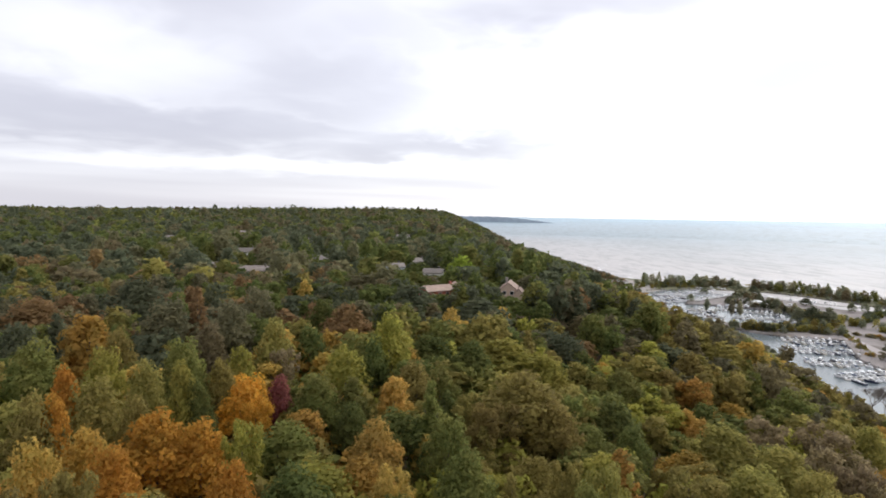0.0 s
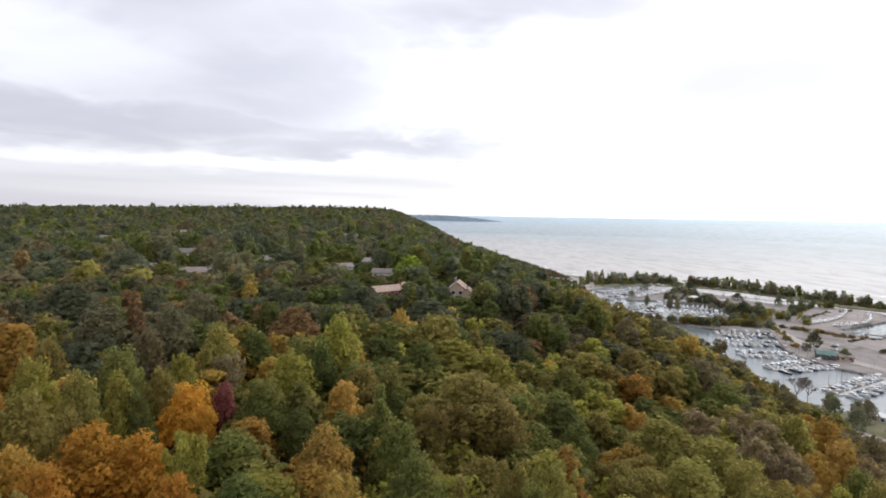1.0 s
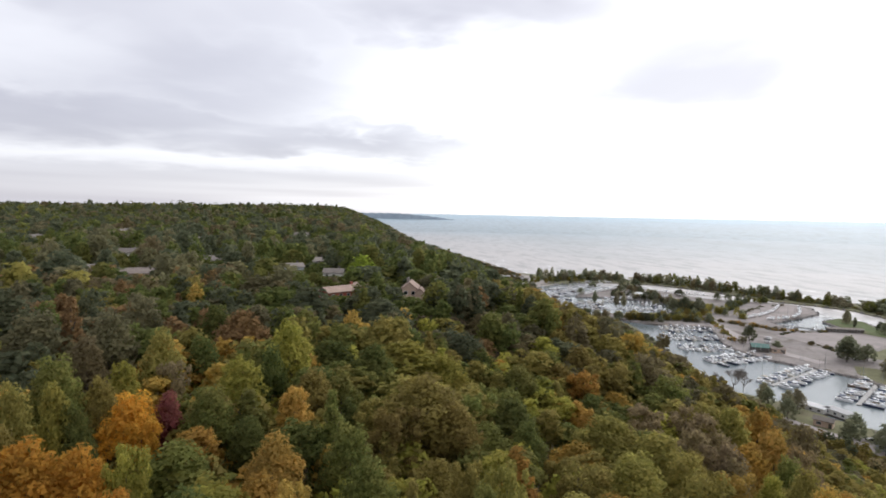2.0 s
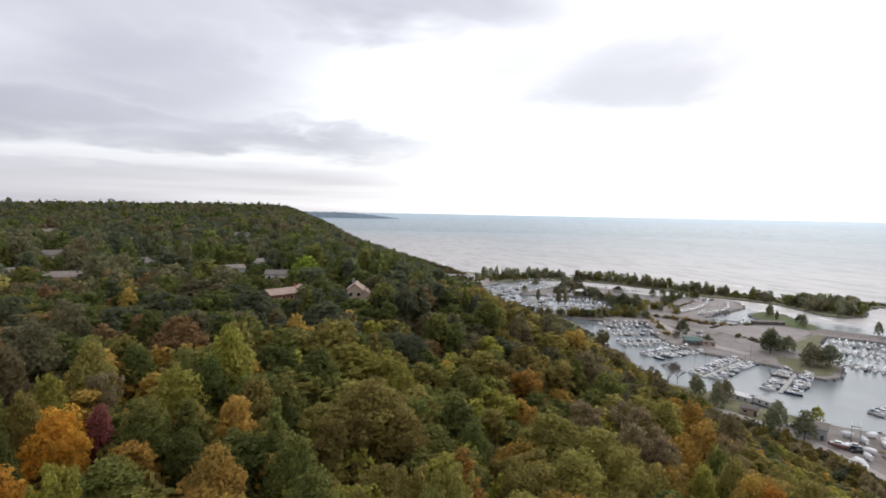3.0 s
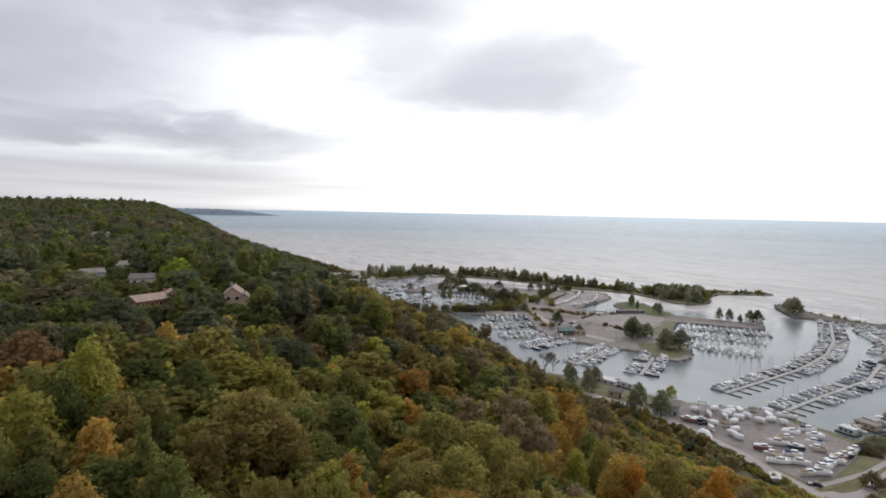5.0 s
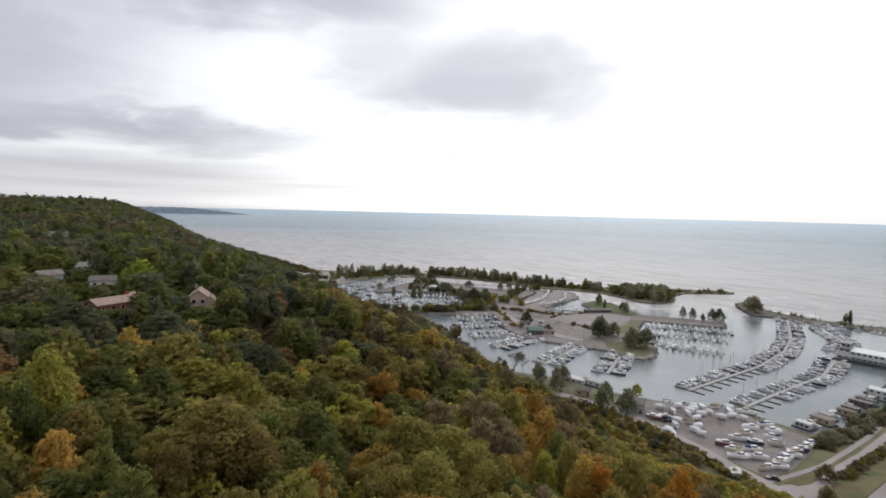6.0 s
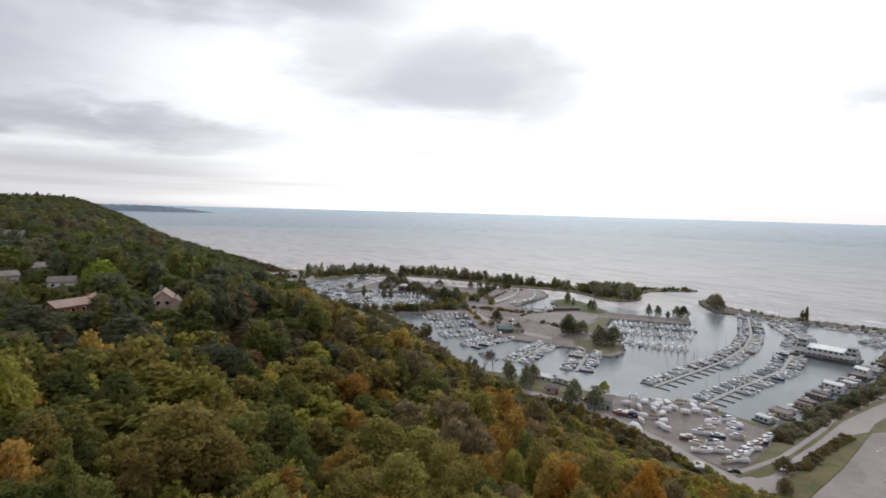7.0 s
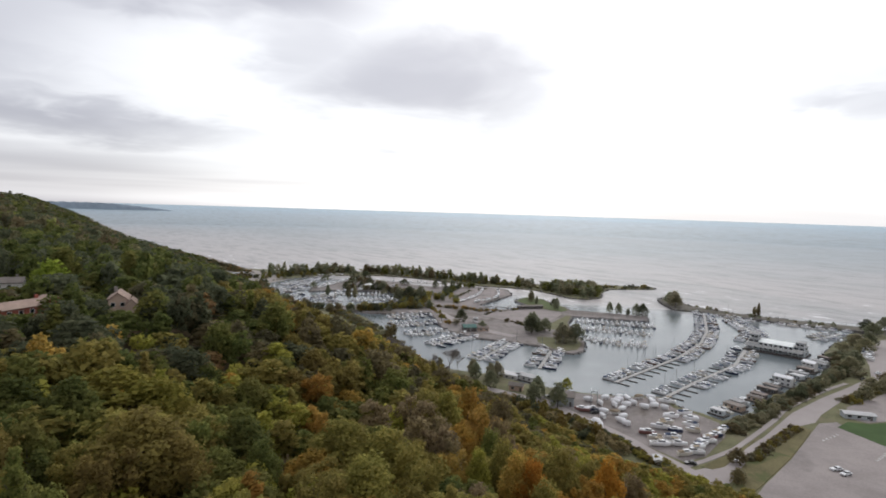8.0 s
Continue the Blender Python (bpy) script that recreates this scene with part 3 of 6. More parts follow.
def free_of_houses(x, y, wide):
    for hx, hy, _, size, *_ in HOUSES:
        dx, dy = x - hx, y - hy
        d = math.hypot(hx, hy)
        along, across = (dx * hx + dy * hy) / d, (dx * hy - dy * hx) / d
        if abs(across) < size[0] * 0.5 + wide * 0.6 and -11 - d * 0.02 < along < size[1] * 0.5 + 3:
            return False
    return True


def clear_of_sight(x, y, wide):
    """How tall a tree may be where the plateau's houses look out over the gardens towards the ravine."""
    best, r, z = 9.0, math.hypot(x, y), float(height(x, y))
    for hx, hy, _, size, storeys, _ in HOUSES:
        d = math.hypot(hx, hy)
        along, across = (x * hx + y * hy) / d, (x * hy - y * hx) / d
        if storeys == 3:
            across = max(abs(across) - 1.0, across - 5.0)
        if d - 90 < along < d and abs(across) < size[0] * 0.24 + wide * (0.40 if y < 230 else 0.8 if y < 420 else 1.15):
            eaves = float(height(hx, hy)) + {1: 2.4, 2: 4.6, 3: 2.4}[storeys]
            best = min(best, (90 + (eaves - 90) * along / d - z) / 13.5)
    return best


CROWN_AT = np.array([(x, y, float(height(x, y)) + 8.6 * tall, wide * 3.6) for x, y, _, _, tall, wide in STAND_OUT])


def below_crowns(x, y, wide):
    """How tall the younger growth may stand before the crowns that rise out of it, as one looks down from over the ravine."""
    d = np.hypot(CROWN_AT[:, 0], CROWN_AT[:, 1])
    near = (x * CROWN_AT[:, 0] + y * CROWN_AT[:, 1]) / d
    across = np.abs(x * CROWN_AT[:, 1] - y * CROWN_AT[:, 0]) / d
    hit = (near > 20) & (near < d - 3) & (across < CROWN_AT[:, 3] * near / d + wide * 0.8)
    if not hit.any():
        return 9.0
    top = (90 + (CROWN_AT[hit, 2] - 90) * near[hit] / d[hit]).min()
    return (top - float(height(x, y))) / 14.0


def species(rng, x, y):
    """Which leaves a tree carries, by where it stands; farther off mostly the haze-greyed kinds."""
    patch = noise.noise(Vector((x * 0.012, y * 0.012, 3.1)))
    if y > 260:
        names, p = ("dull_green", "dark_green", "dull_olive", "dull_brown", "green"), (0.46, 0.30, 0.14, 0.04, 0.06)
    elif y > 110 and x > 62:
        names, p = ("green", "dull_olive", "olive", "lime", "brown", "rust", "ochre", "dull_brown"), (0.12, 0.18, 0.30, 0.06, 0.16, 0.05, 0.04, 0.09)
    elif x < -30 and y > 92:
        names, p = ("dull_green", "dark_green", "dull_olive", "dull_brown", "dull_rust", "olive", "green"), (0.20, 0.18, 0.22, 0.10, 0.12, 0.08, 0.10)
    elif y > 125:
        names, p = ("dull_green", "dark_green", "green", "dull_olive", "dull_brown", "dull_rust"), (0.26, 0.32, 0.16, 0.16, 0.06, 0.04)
    elif -12 < x < 62 and y > 62:
        names, p = ("dark_green", "green", "olive", "brown", "rust", "lime"), (0.16, 0.33, 0.30, 0.10, 0.04, 0.07)
    elif x > 30:
        names, p = ("green", "olive", "brown", "rust", "lime", "ochre", "grey"), (0.12, 0.42, 0.06, 0.06, 0.18, 0.06, 0.10)
    else:
        names, p = ("dark_green", "green", "olive", "brown", "rust", "lime", "ochre"), (0.05, 0.20, 0.28, 0.10, 0.18, 0.08, 0.11)
    p = np.array(p)
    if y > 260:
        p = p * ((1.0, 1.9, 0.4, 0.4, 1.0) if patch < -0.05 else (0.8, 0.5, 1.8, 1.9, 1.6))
    if patch > 0.12 and y < 260:
        p = p * np.array([1.6 if q in ("rust", "ochre", "brown", "lime") else 1 for q in names])
    q = np.cumsum(p / p.sum())
    u = 0.5 + 0.75 * noise.noise(Vector((x * 0.035, y * 0.035, 8.7))) + rng.uniform(-0.42, 0.42)
    return names[int(np.searchsorted(q, min(max(u % 1.0, 0.0), 0.999)))]


def plant_forest():
    rng = np.random.default_rng(11)
    spots, stuff = [], {}

    def add_stuff(x, y, kind, shape, tall, wide, level, near):
        v, tr, nm = CROWNS[shape][2][level]
        a = rng.uniform(0, 6.2832)
        c, s = math.cos(a), math.sin(a)
        w = np.stack(((v[:, 0] * c - v[:, 1] * s) * wide + x, (v[:, 0] * s + v[:, 1] * c) * wide + y, (v[:, 2] - 13) * tall * (1.0, 1.2, 1.6, 2.0)[level] + 13 * tall + float(height(x, y))), axis=1)
        nm = np.stack((nm[:, 0] * c - nm[:, 1] * s, nm[:, 0] * s + nm[:, 1] * c, nm[:, 2]), axis=1)
        stuff.setdefault((kind, level, near), []).append((w, tr, nm))

    for x, y, kind, shapes, tall, wide in STAND_OUT:
        if y < 135:
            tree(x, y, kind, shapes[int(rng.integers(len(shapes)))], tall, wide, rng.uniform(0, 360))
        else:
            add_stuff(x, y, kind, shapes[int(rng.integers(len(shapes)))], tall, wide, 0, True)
        spots.append((x, y, wide * 3.6))
    for y0, y1, step, level in ((36, 118, 6.1, 0), (118, 200, 6.5, 0), (200, 420, 11.6, 1), (420, 900, 17.0, 2), (900, 2500, 27.0, 3), (2500, 5000, 44.0, 3)):
        for gy in np.arange(y0, y1, step):
            lim = 0.85 * gy + 30
            b = float(toe_of(gy))
            for gx in np.arange(-lim, b, step):
                x, y = gx + rng.uniform(-0.62, 0.62) * step, gy + rng.uniform(-0.62, 0.62) * step
                tall, wide = rng.uniform(0.78, 1.12), rng.uniform(0.8, 1.45) * (1.0, 1.5, 2.25, 3.2)[level]
                if level and x < 60:
                    tall *= rng.uniform(1.0, 1.3)
                if level == 3:
                    tall *= rng.uniform(0.85, 1.15) if rng.random() < 0.95 else 1.4
                if step > 40:
                    wide *= 1.9
                if x > b - 4 or math.atan2(x, y) > 1.32 or y < 36 or (y > 2100 and x < -0.22 * y):
                    continue
                slope = (x - 60) / (b - 60)
                if slope > 0.3:
                    tall *= 1.0 - (0.45 if y < 200 else 0.74 if y < 600 else 0.4) * slope
                if 200 < y < 900 and b - x < 55:
                    low = 0.28 if y < 600 else 0.7
                    tall *= low + (1 - low) * max(b - x, 0) / 55
                if y < 700:
                    tall = min(tall, clear_of_sight(x, y, wide * 2.6))
                    if tall < 0.3:
                        continue
                if y < 420 and not free_of_houses(x, y, wide * 3):
                    continue
                if y < 275 and any((x - sx) ** 2 + (y - sy) ** 2 < (r * 0.8 + wide * 1.6) ** 2 for sx, sy, r in spots):
                    continue
                if y < 275:
                    tall = min(tall * 0.92, below_crowns(x, y, wide * 3.4))
                    if tall < 0.3:
                        continue
                if (x + 17) ** 2 + (y - 43) ** 2 < 36:
                    continue
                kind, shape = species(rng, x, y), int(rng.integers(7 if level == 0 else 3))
                if -58 < x < 105 and y < 92:
                    tree(x, y, kind, shape, tall, wide, rng.uniform(0, 360))
                    continue
                add_stuff(x, y, kind, shape, tall, wide, level, y0 < 200)
    # shrubs and saplings that fill the gaps between the nearer trees
    for _ in range(900):
        y = rng.uniform(38, 150)
        x = rng.uniform(-0.8 * y - 5, min(165, 1.6 * y))
        v, tr, nm = CROWNS[int(rng.integers(6))][2][1 if y < 90 else 2]
        kind = ("olive", "rust", "green", "brown", "lime", "olive", "ochre")[int(rng.integers(7))]
        t, w = rng.uniform(0.35, 0.7), rng.uniform(0.6, 1.0)
        stuff.setdefault((kind, 0, True), []).append((v * (w, w, t) + (x, y, float(height(x, y)) - 1.6), tr, nm))
    for (kind, level, near), parts in sorted(stuff.items()):
        at, vs, ts, ns = 0, [], [], []
        for v, tr, nm in parts:
            ns.append(nm)
            vs.append(v)
            ts.append(tr + at)
            at += len(v)
        v = np.concatenate(vs)
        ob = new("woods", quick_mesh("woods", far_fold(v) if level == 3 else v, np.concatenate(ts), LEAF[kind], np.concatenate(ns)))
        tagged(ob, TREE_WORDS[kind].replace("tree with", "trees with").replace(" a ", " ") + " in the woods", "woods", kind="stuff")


plant_forest()


# ---------------------------------------------------------------- harbour materials
ASPHALT = material("worn_asphalt", (0.305, 0.268, 0.252), 0.92, 0.16, 0.06, 1.2, 0.2, second=(0.225, 0.200, 0.188), second_at=(0.5, 0.72))
ROAD = material("pale_road", (0.355, 0.316, 0.300), 0.92, 0.12, 0.05, 1.5, 0.2)
GRAVEL = material("gravel", (0.252, 0.224, 0.210), 0.95, 0.28, 0.05, 1.2, 0.4, second=(0.140, 0.118, 0.098), second_at=(0.48, 0.68))
GRASS = material("rough_grass", (0.155, 0.152, 0.080), 0.95, 0.3, 0.12, 1.8, 0.5, second=(0.175, 0.155, 0.095))
SCRUB = material("stony_scrub", (0.150, 0.135, 0.110), 0.95, 0.35, 0.15, 2.0, 0.6, second=(0.085, 0.085, 0.050))
LAWN = material("mown_lawn", (0.055, 0.095, 0.028), 0.95, 0.18, 0.1, 2.0, 0.4)
KNOLL = material("rough_green_grass", (0.095, 0.120, 0.045), 0.95, 0.25, 0.1, 2.0, 0.4, second=(0.13, 0.12, 0.06))
DRY = material("dry_verge", (0.150, 0.130, 0.062), 0.95, 0.3, 0.1, 1.8, 0.5, second=(0.095, 0.105, 0.04))
STONE = material("riprap_stone", (0.20, 0.19, 0.18), 0.9, 0.3, 0.4, 3.0, 0.5, per_object=0.2)
PLANK = material("dock_planks", (0.40, 0.385, 0.365), 0.85, 0.2, 0.5, 6.0, 0.3)
DARKWOOD = material("dark_timber", (0.10, 0.088, 0.078), 0.85, 0.25, 0.8, 6.0, 0.3)
WHITE = material("white_gelcoat", (0.84, 0.84, 0.84), 0.3, 0.05, 0.6, 4.0, 0.0, spec=0.5, per_object=0.08)
CREAM = material("cream_gelcoat", (0.62, 0.58, 0.50), 0.35, 0.06, 0.6, 4.0, 0.0, spec=0.5)
VARNISH = material("varnished_hull", (0.135, 0.075, 0.045), 0.35, 0.15, 0.8, 5.0, 0.0, spec=0.5)
NAVY = material("navy_hull_paint", (0.030, 0.042, 0.085), 0.3, 0.1, 0.6, 4.0, 0.0, spec=0.5)
REDHULL = material("red_hull_paint", (0.22, 0.105, 0.09), 0.4, 0.1, 0.6, 4.0, 0.0, spec=0.5)
BLUE = material("blue_canvas", (0.055, 0.080, 0.135), 0.85, 0.15, 1.0, 10.0, 0.1)
TEAL = material("teal_metal_roof", (0.014, 0.095, 0.078), 0.5, 0.1, 0.3, 4.0, 0.1)
TARP = material("white_tarpaulin", (0.88, 0.88, 0.88), 0.5, 0.05, 0.7, 6.0, 0.3)
TAN = material("tan_canvas", (0.33, 0.27, 0.19), 0.85, 0.12, 1.0, 10.0, 0.1)
GLASS = material("dark_window_glass", (0.02, 0.024, 0.028), 0.08, 0.1, 0.5, 2.0, 0.0, spec=0.6)
ALLOY = material("mast_alloy", (0.30, 0.30, 0.30), 0.4, 0.05, 1.0, 5.0, 0.0, metal=0.8)
SIDING = material("grey_siding", (0.44, 0.47, 0.48), 0.7, 0.1, 0.3, 6.0, 0.2, per_object=0.25)
WHITEWALL = material("white_siding", (0.68, 0.67, 0.64), 0.7, 0.08, 0.3, 6.0, 0.2)
TANWALL = material("tan_stucco", (0.52, 0.39, 0.30), 0.85, 0.1, 0.3, 5.0, 0.2)
BRICK = material("red_brick_wall", (0.30, 0.10, 0.07), 0.9, 0.2, 0.5, 8.0, 0.3)
PALEROOF = material("pale_flat_roof", (0.46, 0.455, 0.45), 0.8, 0.1, 0.3, 3.0, 0.1, per_object=0.3)
GLASSROOF = material("pale_translucent_roof", (0.66, 0.70, 0.68), 0.35, 0.06, 0.3, 3.0, 0.1, spec=0.5)
SHINGLE = material("grey_brown_shingles", (0.20, 0.175, 0.155), 0.9, 0.2, 0.4, 8.0, 0.4, per_object=0.2)
REDROOF = material("red_brown_shingles", (0.24, 0.20, 0.175), 0.9, 0.2, 0.4, 8.0, 0.4)
PEACHROOF = material("weathered_cedar_shingles", (0.36, 0.265, 0.215), 0.9, 0.2, 0.4, 8.0, 0.4)
TYRE = material("tyre_rubber", (0.025, 0.025, 0.025), 0.9, 0.1, 2.0, 9.0, 0.1)
CARPAINT = material("light_car_paint", (0.70, 0.70, 0.70), 0.25, 0.03, 0.5, 3.0, 0.0, spec=0.6)
DARKPAINT = material("dark_car_paint", (0.03, 0.03, 0.033), 0.25, 0.05, 0.5, 3.0, 0.0, spec=0.6)
LINE = material("road_paint", (0.62, 0.62, 0.60), 0.8, 0.15, 0.4, 4.0, 0.0)


def part(name, bm, mat, parent, label=""):
    """One mesh under a thing or a part."""
    ob = new(name, mesh_of(name, bm, mat))
    ob.parent = parent
    return tagged(ob, label)


def root_of(name, label, category, group=""):
    ob = new(name)
    ob.empty_display_size = 0.5
    return tagged(ob, label, category, group)


def box(bm, x0, x1, y0, y1, z0, z1, top=1.0, bevel=0.0):
    """A block; top narrows its upper face."""
    cx, cy = (x0 + x1) / 2, (y0 + y1) / 2
    lo = [bm.verts.new(p) for p in ((x0, y0, z0), (x1, y0, z0), (x1, y1, z0), (x0, y1, z0))]
    hi = [bm.verts.new((cx + (p.co.x - cx) * top, cy + (p.co.y - cy) * top, z1)) for p in lo]
    bm.faces.new(lo[::-1])
    bm.faces.new(hi)
    for i in range(4):
        bm.faces.new((lo[i], lo[(i + 1) % 4], hi[(i + 1) % 4], hi[i]))
    if bevel:
        es = [e for e in bm.edges if all(v in lo + hi for v in e.verts)]
        bmesh.ops.bevel(bm, geom=es, offset=bevel, segments=1, affect="EDGES")
    return bm


def block(*a, **k):
    return box(bmesh.new(), *a, **k)


# ---------------------------------------------------------------- harbour land
def sheet(name, outline, z, mat, label, category, deep=2.5, spread=1.6, kind="structure"):
    """A flat piece of land with a bank all round that goes down into the water or the soil below."""
    bm = bmesh.new()
    pts = [Vector((x, y, z)) for x, y in outline]
    area = sum(a.x * b.y - b.x * a.y for a, b in zip(pts, pts[1:] + pts[:1]))
    if area < 0:
        pts.reverse()
    up = [bm.verts.new(p) for p in pts]
    face = bm.faces.new(up)
    face.normal_update()
    low = []
    for i, p in enumerate(pts):
        a, b = (p - pts[i - 1]).normalized(), (pts[(i + 1) % len(pts)] - p).normalized()
        t = (a + b).normalized() if (a + b).length > 0.01 else a
        low.append(bm.verts.new((p.x + t.y * spread, p.y - t.x * spread, z - deep)))
    k = len(up)
    for i in range(k):
        bm.faces.new((up[i], low[i], low[(i + 1) % k], up[(i + 1) % k]))
    bmesh.ops.triangulate(bm, faces=[face])
    ob = new(name, mesh_of(name, bm, mat))
    return tagged(ob, label, category, kind=kind)


def ribbon(name, line, wide, z, mat, label, category):
    """A road or path of even width along a line."""
    pts = [Vector((x, y, 0)) for x, y in line]
    left, right = [], []
    for i, p in enumerate(pts):
        t = (pts[min(i + 1, len(pts) - 1)] - pts[max(i - 1, 0)]).normalized()
        left.append((p.x - t.y * wide / 2, p.y + t.x * wide / 2))
        right.append((p.x + t.y * wide / 2, p.y - t.x * wide / 2))
    return sheet(name, left + right[::-1], z, mat, label, category, deep=0.3, spread=0.1)


SHORE = ((221, 653), (201, 576), (196, 538), (200, 500), (214, 472), (230, 458), (232, 418), (219, 353), (197, 283), (200, 252), (213, 232), (218, 210),
         (226, 195), (232, 183), (246, 168), (265, 155), (256, 143), (258, 132), (256, 122), (275, 117), (328, 120), (385, 126), (431, 135),
         (452, 148), (491, 155), (528, 155), (552, 160), (566, 150))
INLAND = ((640, 118), (640, -60), (140, -60), (150, 60), (155, 150), (145, 240), (160, 360), (175, 460), (190, 560), (205, 665))
SPIT = ((221, 653), (244, 671), (279, 686), (315, 697), (359, 685), (399, 662), (418, 634), (433, 601), (443, 566), (456, 525), (479, 498), (494, 465),
        (489, 433), (484, 404), (495, 390), (519, 392), (558, 420), (590, 431), (612, 421), (646, 405), (656, 411), (638, 436), (608, 462), (560, 474),
        (535, 504), (514, 534), (494, 568), (477, 608), (461, 641), (446, 677), (420, 701), (378, 725), (334, 743), (296, 773), (262, 804), (215, 800), (205, 700))
MIDDLE = ((230, 458), (245, 434), (263, 416), (296, 408), (283, 383), (267, 352), (263, 330), (267, 308), (280, 287), (289, 268), (288, 251), (293, 241),
          (305, 242), (328, 259), (346, 286), (372, 312), (400, 331), (442, 282), (463, 295), (447, 318), (422, 352), (431, 367), (437, 390), (449, 413),
          (440, 430), (413, 419), (403, 391), (401, 379), (372, 382), (356, 392), (361, 418), (390, 430), (440, 452), (462, 485), (453, 510), (420, 530), (392, 545), (379, 580), (368, 616), (352, 641),
          (324, 638), (293, 619), (264, 596), (252, 574), (262, 571), (290, 563), (318, 541), (329, 520), (328, 502), (318, 486), (300, 473), (273, 471), (240, 470))
OUTER = ((560, 345), (523, 306), (535, 286), (538, 252), (553, 208), (569, 170), (575, 140), (600, 142), (592, 177), (573, 216), (559, 261), (558, 300), (587, 358))


def build_harbour_land():
    sheet("ground_harbour", SHORE + INLAND, 1.3, GRASS, "rough grassy harbour land at the foot of the bluff", "ground")
    sheet("ground_spit", SPIT, 1.1, GRASS, "long grassy breakwater spit between harbour and lake", "ground")
    sheet("ground_middle", MIDDLE, 1.2, GRAVEL, "gravel peninsula with boat parking inside the harbour", "ground")
    sheet("ground_outer", OUTER, 1.3, SCRUB, "narrow rocky breakwater with scattered bushes", "ground")
    sheet("boatyard", ((204, 192), (224, 190), (244, 168), (261, 155), (252, 143), (254, 133), (252, 121), (240, 112), (212, 106), (200, 108), (203, 150)),
          1.36, GRAVEL, "gravel boat yard beside the harbour basin", "yard", 0.3, 0.1)
    ribbon("road_foot", ((186, 250), (190, 225), (199, 200), (205, 180), (203, 165), (202, 149), (200, 133), (197, 121), (195, 108), (193, 97)), 6.0, 1.42, ROAD,
           "pale narrow road along the foot of the bluff", "road")
    sheet("road_main", ((165, 75), (182, 92), (189, 104), (205, 100), (223, 100), (252, 102), (296, 108), (334, 109), (371, 108), (408, 108), (440, 118), (480, 134), (540, 140), (600, 128),
                        (560, 118), (490, 118), (440, 106), (411, 101), (375, 102), (338, 101), (306, 99), (292, 96.5), (284, 98), (269, 100.5), (235, 97), (204, 91), (195, 89), (189, 84), (178, 70)),
          1.40, ROAD, "wide pale asphalt road through the harbour park", "road", 0.3, 0.1)
    ribbon("path", ((193, 106), (200.5, 105.1), (208.9, 104.1), (228.6, 102.9), (254.1, 105.5), (277.6, 108.3), (297.8, 112.1), (337, 113.3), (359.3, 112.9), (378.3, 111.5)), 2.2, 1.46, ROAD,
           "trodden pale gravel path beside the road", "path")
    sheet("grass_wedge", ((201.5, 102.2), (203, 98.6), (209.2, 97.2), (220.5, 98.6), (238, 101.3), (252, 103.6), (228, 101.2), (213, 102)), 1.44, DRY, "dry grass wedge between path and road", "verge", 0.3, 0.1)
    sheet("verge", ((279, 93.6), (281, 97.4), (274, 99.6), (243, 97.6), (224, 95.2), (208, 91.8), (190, 86.2), (196, 81.4), (207.2, 82.6), (239.2, 86.3), (262, 90.2)), 1.55, DRY,
          "dry brown grass verge between road and car park", "verge", 0.4, 0.3)
    sheet("car_park", ((178, 66), (196, 80), (207, 82), (239, 85.8), (280, 93), (292, 95), (301, 91), (285, 66), (310, 40), (420, -40), (150, -40), (150, 40)), 1.38, ASPHALT,
          "large empty asphalt car park with patched surface", "car park", 0.3, 0.1)
    sheet("lawn", ((294, 88.3), (306, 88.1), (312, 80.8), (330, 74), (360, 60), (310, 44), (285.6, 66)), 1.47, LAWN, "mown green lawn beside the car park", "lawn", 0.3, 0.1)
    sheet("plaza", ((312, 90), (330, 96), (380, 92), (400, 70), (362, 61), (331, 75), (313, 82)), 1.42, ASPHALT, "pale paved yard beside the park pavilion", "yard", 0.3, 0.1)
    sheet("grass_tip", ((308, 288), (330, 268), (320, 255), (303, 245), (292, 247), (291, 262), (296, 275)), 1.27, GRASS, "worn grass at the peninsula's tip", "lawn", 0.3, 0.1)
    ribbon("peninsula_road", ((318, 436), (306, 420), (297, 388), (288, 350), (288, 320), (294, 296)), 9.0, 1.30, ROAD, "pale worn road along the peninsula", "road")
    sheet("knoll", ((414, 417), (438, 428), (446, 413), (434, 390), (428, 366), (420, 354), (408, 352), (403, 372), (406, 390)), 1.6, KNOLL,
          "green grassy knoll on the harbour island", "lawn", 0.6, 2.0)
    sheet("grass_bank", ((340, 316), (360, 319), (398, 336), (399, 331), (372, 313), (350, 292), (338, 300)), 1.27, GRASS, "grassy bank beside the boat basin", "lawn", 0.3, 0.1)
    sheet("pond_lot", ((326, 372), (350, 380), (392, 372), (404, 350), (396, 340), (358, 322), (340, 318), (332, 330)), 1.245, ASPHALT, "bare paved lot on the harbour peninsula", "yard", 0.3, 0.1)
    sheet("oval_lot", ((345, 425), (352, 448), (385, 480), (425, 505), (450, 500), (455, 483), (437, 458), (390, 436), (362, 424)), 1.26, ASPHALT,
          "paved oval lot for stored boats", "yard", 0.3, 0.1)


